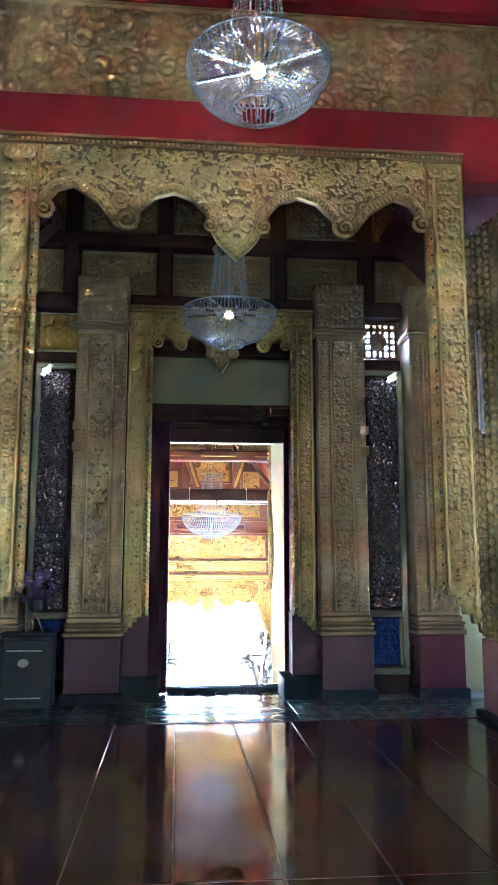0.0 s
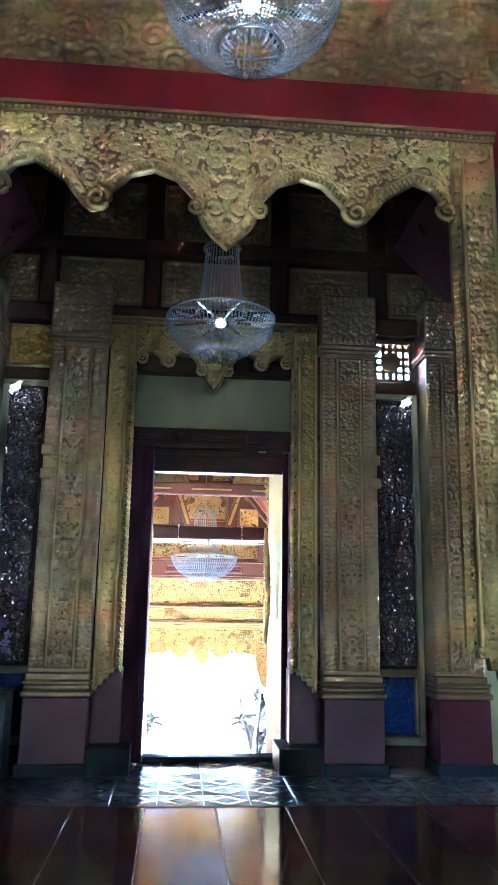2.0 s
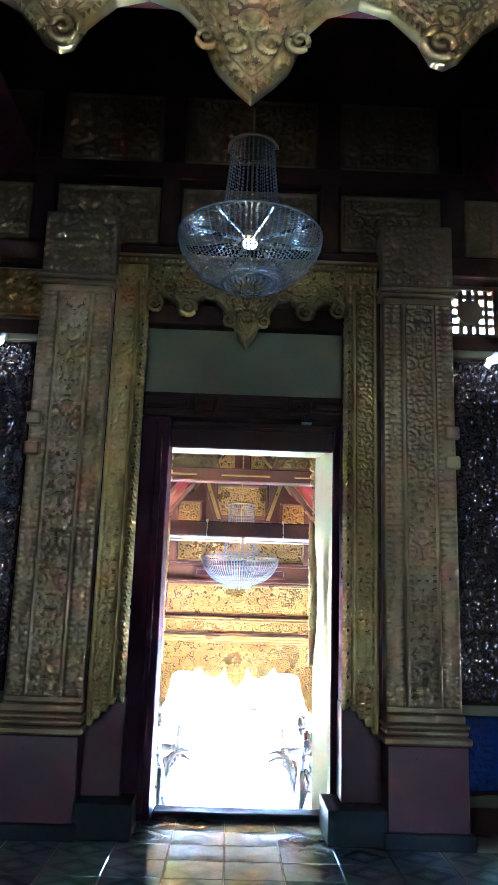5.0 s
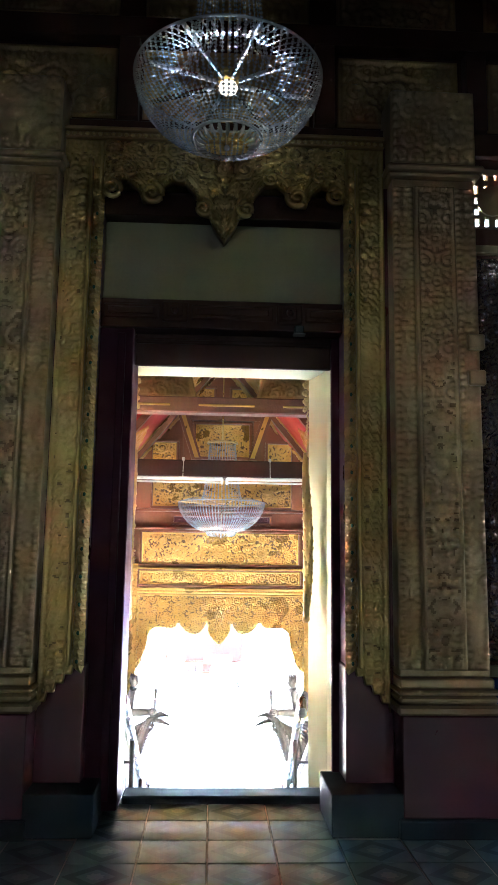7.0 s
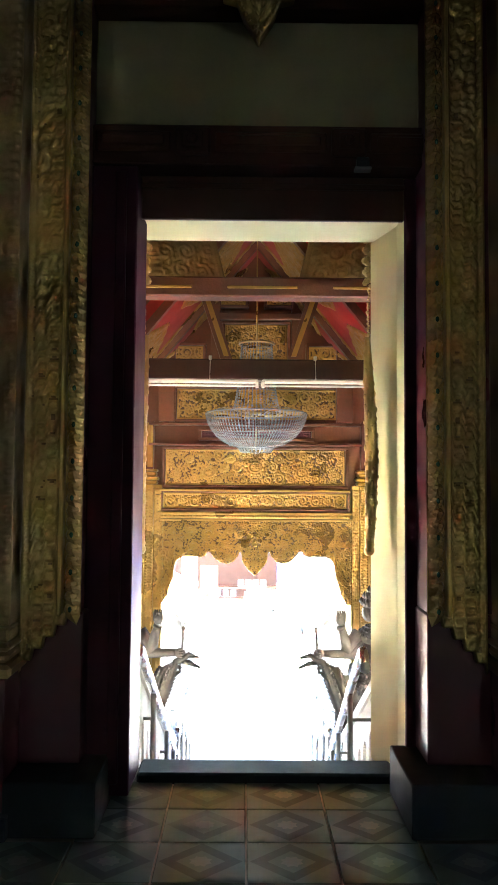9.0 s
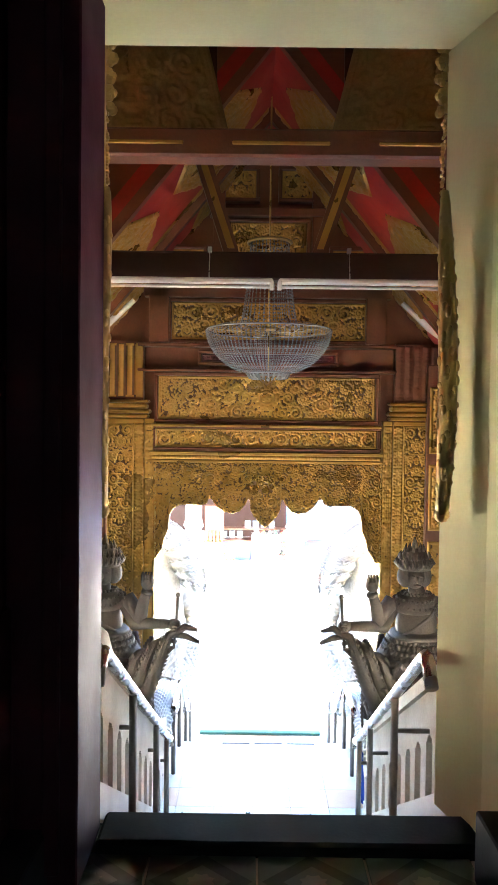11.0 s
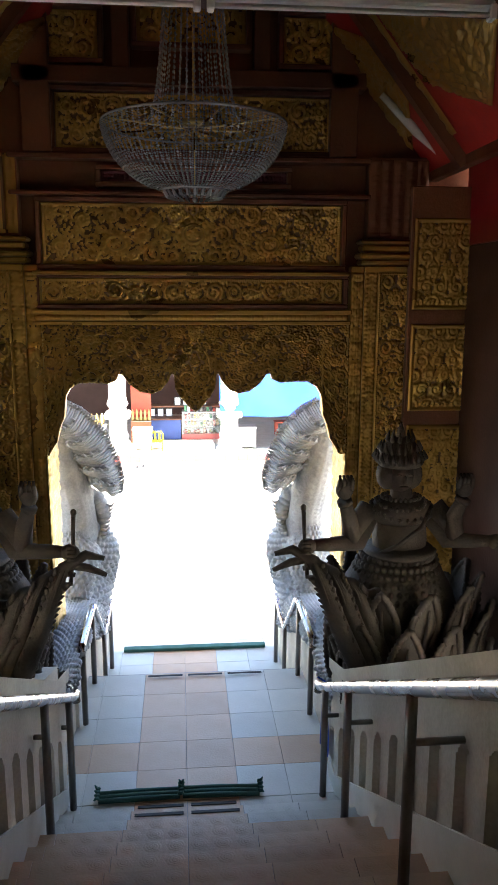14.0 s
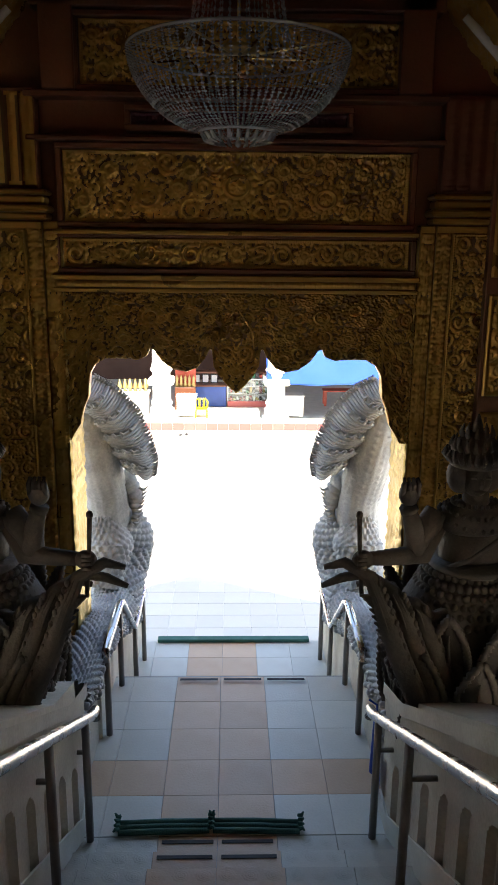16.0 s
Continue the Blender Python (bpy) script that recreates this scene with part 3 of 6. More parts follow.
# inner portal round the door
INNER = zlow_of([(0, 3.55), (0.07, 3.66), (0.1, 3.74), (0.17, 3.76), (0.18, 3.86), (0.26, 3.96), (0.34, 3.97), (0.42, 3.9), (0.46, 3.83), (0.54, 3.83), (0.56, 3.9), (0.64, 3.97), (0.72, 3.95), (0.77, 3.88), (0.79, 3.86)])
inner = portal_frame("door_frame_carved", 0.475, 0.79, 8.44, 4.24, INNER, 0.26, 0.9, 0.66, 0.17, "gilded carved inner door surround with small scrolled valance", JEWEL, 54, GOLD)
for s in (-1, 1):
    for d, z, r in ((0.14, 3.77, 0.06), (0.47, 3.86, 0.075), (0.73, 3.88, 0.065), (0.3, 3.99, 0.05), (0.62, 4.02, 0.05)):
        part("scroll", curl(r, s), GOLD, inner, at=(s * d, -0.02, z - 0.66), smooth=True)
setting("door_base_left", box(-0.58, -0.3, 8.48, 8.75, 0.23, 0.9), MAROON, "maroon painted wall base beside the door", "base")
setting("door_base_right", box(1.26, 1.55, 8.48, 8.75, 0.23, 0.9), MAROON, "maroon painted wall base beside the door", "base")
setting("door_plinth_left", box(-0.58, -0.19, 8.26, 8.75, 0.0, 0.23), PLINTH, "dark slate plinth beside the door", "plinth")
setting("door_plinth_right", box(1.14, 1.55, 8.26, 8.75, 0.0, 0.23), PLINTH, "dark slate plinth beside the door", "plinth")
setting("door_cheek_left", box(-0.6, -0.32, 8.5, 8.745, 0.9, 4.3), MAROON, "dark maroon panel behind the carved surround", "panel")
setting("door_cheek_right", box(1.27, 1.6, 8.5, 8.745, 0.9, 4.3), MAROON, "dark maroon panel behind the carved surround", "panel")

jamb = thing("door_1", 0.54, 8.6, 0, "maroon wooden door frame standing open to daylight", "door", kind="structure")
part("frame_left", box(-0.86, -0.64, 0.0, 0.36, 0.04, 3.02), SHADED_FRAME, jamb)
part("frame_left_rib", box(-0.74, -0.69, -0.03, 0.0, 0.1, 2.98), SHADED_FRAME, jamb)
part("frame_right", boxes((0.673, 0.82, 0.122, 0.146, 0.04, 3.02), (0.74, 0.82, 0.0, 0.12, 0.04, 3.02)), SHADED_FRAME, jamb)
part("frame_right_rib", box(0.745, 0.785, -0.03, 0.0, 0.1, 2.98), SHADED_FRAME, jamb)
part("head", box(-0.638, 0.671, 0.122, 0.146, 2.80, 3.022), DARK_WOOD, jamb)
part("head_rib", box(-0.638, 0.671, 0.1, 0.12, 2.95, 2.98), DARK_WOOD, jamb)
part("transom", box(-0.86, 0.82, -0.01, 0.15, 3.025, 3.22), DARK_WOOD, jamb)
for a, b in ((-0.84, -0.48), (-0.27, 0.27), (0.48, 0.8)):
    part("transom_panel", boxes((a, b, -0.035, -0.013, 3.08, 3.18, 0.01), (a + 0.03, b - 0.03, -0.05, -0.036, 3.105, 3.155, 0.01)), DARK_WOOD, jamb)
for a in (-0.375, 0.375):
    part("transom_boss", boxes((a - 0.085, a + 0.085, -0.045, -0.013, 3.06, 3.2, 0.012), (a - 0.05, a + 0.05, -0.06, -0.046, 3.09, 3.17, 0.02)).join(ball((a, -0.062, 3.13), 0.025, 8, 5)), DARK_WOOD, jamb)
part("upper_panel", box(-0.86, 0.82, 0.06, 0.15, 3.222, 3.78), DUSTY, jamb)
part("upper_beam", box(-0.86, 0.82, -0.05, 0.15, 3.782, 3.95), DARK_WOOD, jamb)
part("threshold", box(-0.64, 0.672, 0.27, 0.475, -0.02, 0.045, 0.012), PLINTH, jamb)
setting("reveal", Geo().add([(x, y, z) for z in (0.0, 2.85) for x, y in ((1.218, 8.945), (1.225, 9.24), (1.13, 9.24))], [(0, 2, 1), (3, 4, 5), (0, 1, 4, 3), (1, 2, 5, 4), (2, 0, 3, 5)]), CREAM, "cream plaster door reveal", "reveal")

# upper wall over the door: dark timber with gilded panels
setting("beam_lower_timber", box(-3.6, 4.6, 8.55, 8.615, 4.3, 4.458), DARK_WOOD, "dark timber beam over the door bay", "beam")
setting("beam_middle_timber", box(-3.6, 4.6, 8.5, 8.615, 5.052, 5.2), DARK_WOOD, "dark timber beam across the upper wall", "beam")
up = setting("wall_upper_timber", box(-3.6, 4.6, 8.62, 8.745, 4.3, 7.2), DARK_WOOD, "dark timber upper wall with gilded panels", "wall")
for x0, x1 in ((-1.95, -1.35), (-1.15, -0.28), (-0.1, 1.05), (1.24, 2.1), (2.3, 3.0)):
    part("panel", relief(x0, x1, 4.5, 5.02, 8.612, 0.04, 0.2, int(60 + 9 * x0), 0.011, 0.03, discs=[(0.0, 4.78, 0.1)]), DULL, up)
    part("panel", relief(x0, x1, 5.25, 5.9, 8.612, 0.04, 0.2, int(70 + 9 * x0), 0.013, 0.03, discs=[(0.0, 5.58, 0.12)]), DULL, up)
for x in (-1.25, -0.19, 1.145, 2.2):
    part("post", box(x - 0.07, x + 0.07, 8.5, 8.618, 4.46, 5.05), DARK_WOOD, up)
for s in (-1, 1):
    br = thing("roof_brace", MID + s * 2.6, 7.5, 4.3, "dark red sloping roof board over the door bay", "board", "roof boards")
    part("board", prism([(-0.75 * s, 0.95), (-0.62 * s, 1.05), (0.75 * s, -0.35), (0.6 * s, -0.4)], -1.2, 1.0), MAROON, br)


# ---- the portico ----
PX = 0.54
D = 12.9
setting("gable_wall", prism([(-1.3, 1.1), (2.38, 1.1), (2.38, 3.1), (PX, 5.05), (-1.3, 3.1)], D + 0.05, D + 0.25), BROWN_WOOD, "brown timber gable wall of the portico", "wall")
gable = thing("gable_carving", PX, D, 1.1, "gilded carved gable boards in brown wooden frames", "carving")


def framed(x0, x1, z0, z1, cell, seed, name="panel", rim=0.03, step=0.0055, mat=AGED, discs=()):
    part(name + "_frame", boxes((x0 - PX, x1 - PX, -0.04, 0.05, z0 - 1.1, z0 + rim - 1.1), (x0 - PX, x1 - PX, -0.04, 0.05, z1 - rim - 1.1, z1 - 1.1),
                                (x0 - PX, x0 + rim - PX, -0.04, 0.05, z0 + rim - 1.1, z1 - rim - 1.1), (x1 - rim - PX, x1 - PX, -0.04, 0.05, z0 + rim - 1.1, z1 - rim - 1.1)), BROWN_WOOD, gable)
    part(name, relief(x0 + rim - PX, x1 - rim - PX, z0 + rim - 1.1, z1 - rim - 1.1, 0.02, 0.03, cell, seed, step, 0.014, discs=[(u, z - 1.1, r) for u, z, r in discs]), mat, gable)


framed(-0.42, 1.50, 1.44, 1.87, 0.125, 81, discs=[(0, 1.66, 0.115), (0.48, 1.60, 0.095), (0.25, 1.74, 0.055), (0.82, 1.58, 0.06), (0.68, 1.74, 0.05)])
framed(-0.44, 1.52, 1.20, 1.42, 0.125, 82)
framed(-0.31, 1.42, 2.12, 2.50, 0.14, 83, discs=[(0.55, 2.28, 0.08), (0, 2.3, 0.09)])
framed(0.185, 0.895, 2.72, 3.18, 0.12, 84, discs=[(0.16, 3.06, 0.055)])
framed(0.14, 0.46, 3.32, 3.62, 0.14, 85)
framed(0.62, 0.94, 3.32, 3.62, 0.14, 86)
framed(-0.55, 0.02, 2.62, 2.95, 0.16, 87)
framed(1.06, 1.63, 2.62, 2.95, 0.16, 88)
framed(-0.05, 1.15, 1.93, 2.06, 0.09, 89, mat=MAROON)
part("moulding", boxes((-0.98, 0.98, -0.09, 0.05, 0.305, 0.33), (-1.0, 1.0, -0.07, 0.05, 0.065, 0.095), (-1.0, 1.0, -0.055, 0.05, 0.0, 0.025)), AGED, gable)
part("bead_band", relief(-0.98, 0.98, 0.028, 0.062, -0.05, 0.012, 0.03, 3, 0.006, 0.0), AGED, gable)
for w_, a_, b_ in ((1.1, 0.985, 1.015), (1.1, 0.775, 0.80), (1.05, 1.405, 1.5), (0.5, 2.09, 2.16)):
    part("rail", box(-w_, w_, -0.07, 0.05, a_, b_), BROWN_WOOD, gable)
for s in (-1, 1):
    part("gable_post", box(s * 0.92 - 0.085, s * 0.92 + 0.085, -0.07, 0.05, 1.02, 1.85), BROWN_WOOD, gable)
    part("inner_post", box(s * 0.42 - 0.05, s * 0.42 + 0.05, -0.05, 0.05, 1.5, 2.7), BROWN_WOOD, gable)
PORTICO = zlow_of([(0, 0.54), (0.05, 0.585), (0.1, 0.645), (0.13, 0.70), (0.134, 0.785), (0.15, 0.79), (0.17, 0.745), (0.22, 0.685), (0.28, 0.662), (0.35, 0.675), (0.42, 0.725), (0.46, 0.785),
                   (0.485, 0.79), (0.50, 0.75), (0.55, 0.73), (0.65, 0.735), (0.73, 0.735), (0.79, 0.70), (0.82, 0.65), (0.826, 0.56), (0.832, 0.52), (0.86, 0.46), (0.885, 0.36), (0.95, 0.25)])
val = thing("portico_valance", PX, D - 0.02, 0.25, "dark gilded scalloped valance of the portico arch", "valance")
FLOWERS = [(0.66, 1.01, 0.06), (0.475, 0.97, 0.075), (0.855, 1.0, 0.05), (0.626, 0.85, 0.05), (0.258, 1.0, 0.045), (0.30, 0.867, 0.05), (0.425, 0.836, 0.045), (0.267, 0.735, 0.055), (0.16, 0.842, 0.04), (0.78, 0.86, 0.045)]
part("valance_board", relief(-1.0, 1.0, 0.0, 0.85, 0.0, 0.03, 0.1, 91, 0.0048, 0.0, lambda x: PORTICO(x + PX, PX) - 0.25, discs=[(u, z - 0.25, r) for u, z, r in FLOWERS]), AGED, val)
part("lotus_arch", tube([(-0.1, -0.04, 0.55), (-0.09, -0.04, 0.64), (-0.04, -0.04, 0.72), (0, -0.04, 0.78), (0.04, -0.04, 0.72), (0.09, -0.04, 0.64), (0.1, -0.04, 0.55)], 0.007, 6), AGED, val, smooth=True)

GZ = -2.55  # the yard
for s in (-1, 1):
    col = thing("portico_column", 0.56 + s * 1.262, D, GZ, "square gilded portico column with carved faces", "column", "portico columns")
    part("shaft", box(-0.2, 0.2, -0.05, 0.36, 0, 4.02), AGED, col)
    part("face_relief", relief(-0.115, 0.115, 0.8, 3.98, -0.054, 0.026, 0.115, 93, 0.0052, 0.012), AGED, col)
    for e in (-1, 1):
        part("corner_rib", relief(-0.2 if e < 0 else 0.12, -0.12 if e < 0 else 0.2, 0.8, 3.98, -0.052, 0.02, 0.055, 94, 0.0065, 0.012), AGED, col)
    part("inner_relief", relief(-0.35 if s > 0 else -0.04, 0.04 if s > 0 else 0.35, 0.8, 3.95, 0, 0.016, 0.06, 95, 0.011, 0.014).moved(Matrix.Rotation(radians(-90 * s), 4, "Z")), GOLD, col, at=(-s * 0.289, 0.0, 0))
    part("inner_strip", box(-0.285 if s > 0 else 0.2, -0.2 if s > 0 else 0.285, -0.03, 0.36, 0, 4.02), AGED, col)
    part("strip_relief", relief(-0.28 if s > 0 else 0.205, -0.205 if s > 0 else 0.28, 0.8, 3.98, -0.032, 0.022, 0.06, 98, 0.007, 0.012), AGED, col)
    part("capital", boxes((-0.235, 0.235, -0.09, 0.4, 4.025, 4.06, 0.01), (-0.25, 0.25, -0.11, 0.4, 4.064, 4.10, 0.012), (-0.225, 0.225, -0.08, 0.4, 4.104, 4.15, 0.012), (-0.24, 0.24, -0.1, 0.4, 4.154, 4.18, 0.01)), AGED, col)
    part("block", box(-0.19, 0.19, -0.04, 0.36, 4.182, 4.68), BROWN_WOOD, col)
    for k in range(5):
        part("block_leaf", relief(-0.185 + 0.075 * k, -0.115 + 0.075 * k, 4.2, 4.66, -0.042, 0.02, 0.06, 96 + k, 0.01, 0.01), BROWN_WOOD if s > 0 else AGED, col)

# roof boards, beams and tubes: a low tier at the gable, a higher one at the temple wall
def roof_tier(name, s, z_ridge, z_eave, reach, y0, y1, bays, seed):
    """One slope of a roof tier, with gilded lozenges and borders on its underside."""
    a, b = Vector((PX, 0, z_ridge)), Vector((PX + s * reach, 0, z_eave))
    out = Vector((s * (z_ridge - z_eave), 0, reach)).normalized() * 0.09
    slope = setting(name, prism([(a.x, a.z), (b.x, b.z), (b.x + out.x, b.z + out.z), (a.x, a.z + 0.15)], y0, y1), ROOF_RED, "red boarded underside of the portico roof", "roof")
    long, inward = (b - a).length, -out.normalized()
    bay = (y1 - y0) / bays

    def lay(g, y, t):
        g.v = [tuple(a + (b - a) * ((t + z) / long) + Vector((0, y + x, 0)) + inward * (0.006 - h)) for x, h, z in g.v]
        return g

    for k in range(bays):
        yc = y0 + bay * (k + 0.5)
        w = bay * 0.37
        for t, length in ((0.06 * long, 0.40 * long), (0.52 * long, 0.40 * long)):
            half = length / 2
            g = relief(-w, w, -half, half, 0, 0.028, 0.11, seed + k, 0.013, 0.0)
            g.v = [(x, h, z * (1 - abs(x) / w * 0.6)) for x, h, z in g.v]
            part("lozenge", lay(g, yc, t + half), AGED, slope)
        for e in (-1, 1):
            g = relief(-0.035, 0.035, 0.05, long * 0.93, 0, 0.02, 0.08, seed + 7, 0.014, 0.0)
            part("gilt_border", lay(g, yc + e * bay * 0.44, 0), AGED, slope)
    for k in range(bays + 1):
        y = y0 + bay * k
        g = Geo().add([tuple(p + Vector((0, y + dy, 0)) + inward * q) for p in (a, b) for dy in (-0.035, 0.035) for q in (0.005, 0.07)],
                      [(0, 1, 3, 2), (4, 6, 7, 5), (0, 4, 5, 1), (2, 3, 7, 6), (1, 5, 7, 3), (0, 2, 6, 4)])
        part("rafter", g, BROWN_WOOD, slope)
    part("eave_board", boxes((b.x - 0.03, b.x + 0.03, y0, y1, b.z - 0.03, b.z + 0.03)), BROWN_WOOD, slope)


for s, side in ((-1, "west"), (1, "east")):
    roof_tier("roof_low_" + side, s, 3.9, 2.03, 1.53, 11.1, 13.6, 2, 101)
    roof_tier("roof_high_" + side, s, 4.75, 2.35, 1.7, 9.22, 11.3, 1, 111)
    setting("roof_outer_" + side, prism([(PX, 5.1), (PX + s * 2.6, 2.2), (PX + s * 2.65, 2.3), (PX, 5.25)], 9.22, 13.5), ROOF_RED, "red boarded outer portico roof", "roof")
    # only the far end shows; the rest is added to hold back skylight
    setting("portico_wall_" + side, boxes((PX + s * 1.72, PX + s * 1.82, 9.22, 11.0, 0.5, 3.15), (PX + s * 1.72, PX + s * 1.82, 11.0, 12.85, 1.6, 3.15)), RED, "red painted portico side wall, unseen stretch added to block skylight", "wall")
    setting("portico_dado_" + side, box(PX + s * 1.72, PX + s * 1.82, 11.0, 12.85, GZ, 1.596), DARK_WOOD, "brown boarded portico side wall, unseen stretch added to block skylight", "wall")
    setting("tier_gable_" + side, prism([(PX, 4.02), (PX + s * 1.5, 2.15), (PX + s * 1.72, 2.3), (PX + s * 1.72, 3.2), (PX, 5.12)], 11.28, 11.36), BROWN_WOOD, "brown boarded step between the portico roof tiers", "gable")
    sc = thing("side_panel", PX + s * 1.6, 12.78, 0.0, "carved gilded side panel beside the portico column", "panel", "side panels")
    part("board", box(-0.25, 0.25, 0.0, 0.06, -1.6, 1.95), BROWN_WOOD, sc)
    for z in (-0.8, -0.1, 0.55, 1.2):
        part("carving", relief(-0.23, 0.23, z, z + 0.56, -0.002, 0.024, 0.1, 140, 0.007, 0.02), AGED, sc)
    # eave trim at the gable, coloured white for the light that it catches
    et = thing("eave_trim", PX + s * 1.33, 12.7, 2.25, "eave trim at the gable corner, whitened for the light it catches", "trim", "eave trims")
    part("rail", tube([(-s * 0.22, 0, 0.2), (0, 0, 0.0), (s * 0.16, 0, -0.14)], [0.02, 0.03, 0.012], 8), WHITE, et, smooth=True)
for s in (-1, 1):
    cp = thing("corner_carving", PX + s * 0.78, 10.32, 2.9, "dark gilded carved corner board under the portico roof", "carving", "corner carvings")
    g = relief(-0.45, 0.45, 0.0, 0.62, 0, 0.02, 0.15, 77, 0.009, 0.03)
    g.v = [(x + s * 0.25 * (0.31 - z) * -1 if s * x < 0 else x, y, z) for x, y, z in g.v]
    part("carved_face", g, DULL, cp, smooth=True)
    part("backing", box(-0.45, 0.45, 0.012, 0.05, 0.0, 0.62), DARK_WOOD, cp)
for y, z0, z1, m in ((10.85, 2.28, 2.44, DARK_WOOD), (10.2, 2.76, 2.9, BROWN_WOOD)):
    bm_ = thing("tie_beam", PX, y, z0, "dark timber tie beam across the portico", "beam", "tie beams")
    part("beam", box(-1.3, 1.3, -0.07, 0.07, 0, z1 - z0, 0.012), m, bm_)
    if m is BROWN_WOOD:
        for a in (-0.72, 0, 0.72):
            part("inlay", box(a - 0.24, a + 0.24, -0.082, -0.072, 0.055, 0.075), AGED, bm_)
for s in (-1, 1):
    tl = thing("tube_light", PX + s * 0.5, 10.72, 2.21, "white unlit tube light under the tie beam", "light", "portico tube lights")
    part("housing", boxes((-0.485, 0.485, -0.02, 0.03, 0.035, 0.065, 0.008), (-0.49, -0.465, -0.025, 0.02, 0.0, 0.05, 0.005), (0.465, 0.49, -0.025, 0.02, 0.0, 0.05, 0.005)), WHITE, tl)
    part("tube", tube([(-0.465, -0.01, 0.015), (0.465, -0.01, 0.015)], 0.009, 10), WHITE, tl, smooth=True)
    qp = thing("queen_post", PX + s * 0.36, 10.9, 2.45, "brown timber post under the portico roof", "post", "queen posts")
    part("post", prism([(-0.045 - s * 0.1, 0), (0.045 - s * 0.1, 0), (0.05 + s * 0.11, 0.66), (-0.05 + s * 0.11, 0.66)], -0.06, 0.06), BROWN_WOOD, qp)
    part("gilt_edge", prism([(-0.02 - s * 0.1, 0.02), (0.02 - s * 0.1, 0.02), (0.02 + s * 0.11, 0.64), (-0.02 + s * 0.11, 0.64)], -0.072, -0.062), AGED, qp)


# ---- stairs and yard ----
TOP = 9.08  # where the stairs begin
RISE, GO = 1.5 / 11, (11.8 - TOP) / 11
st = setting("stairs", prism([(TOP, -0.006)] + [p for k in range(11) for p in ((TOP + GO * k, -RISE * (k + 1)), (TOP + GO * (k + 1), -RISE * (k + 1)))] + [(13.3, -1.5)] +
             [p for k in range(4) for p in ((13.3 + 0.2 * k, -1.5 - 0.1375 * (k + 1)), (13.5 + 0.2 * k, -1.5 - 0.1375 * (k + 1)))] +
             [(14.8, -2.05)] + [p for k in range(3) for p in ((14.8 + 0.2 * k, -2.05 - 0.167 * (k + 1)), (15.0 + 0.2 * k, -2.05 - 0.167 * (k + 1)))] + [(15.4, -2.7), (TOP, -2.7)], -1.36, 0.36)
             .moved(Matrix.Translation((0, 0, 0)) @ Matrix.Rotation(radians(90), 4, "Z")), GROUT, "tiled temple stairs with two landings", "stairs")
setting("ground", box(-90, 90, -60, 140, GZ - 0.3, GZ), YARD, "sunlit pale tiled temple yard", "ground")
for s, nm in ((-1, "stair_wall_west"), (1, "stair_wall_east")):
    x0, x1 = (1.33, 1.62) if s > 0 else (-0.55, -0.26)
    setting(nm, prism([(9.22, -2.7), (9.22, 0.72), (9.6, 0.55), (9.75, 0.40), (11.6, -0.62), (12.0, -0.75), (12.0, -2.7)], -x1, -x0).moved(Matrix.Rotation(radians(90), 4, "Z")), GREY_WALL, "weathered plaster stair wall with sunk arches", "wall")
    setting(nm.replace("stair", "landing"), prism([(12.0, -2.7), (12.0, -0.95), (13.2, -1.05), (14.9, -1.9), (14.9, -2.7)], -x1, -x0).moved(Matrix.Rotation(radians(90), 4, "Z")), GREY_WALL, "plaster landing wall under the serpent", "wall")

# far shops
setting("shop_floor", box(-9, 14, 25.4, 31.5, GZ - 0.1, GZ + 0.17), STEP_GREY, "raised tiled shop veranda floor", "floor")
setting("shop_wall", boxes((-9, 14, 31.5, 31.8, GZ, 2.5), (-9, 14, 25.2, 31.8, 1.5, 1.7)), DARK_WOOD, "shaded back wall and roof of the shops", "wall")


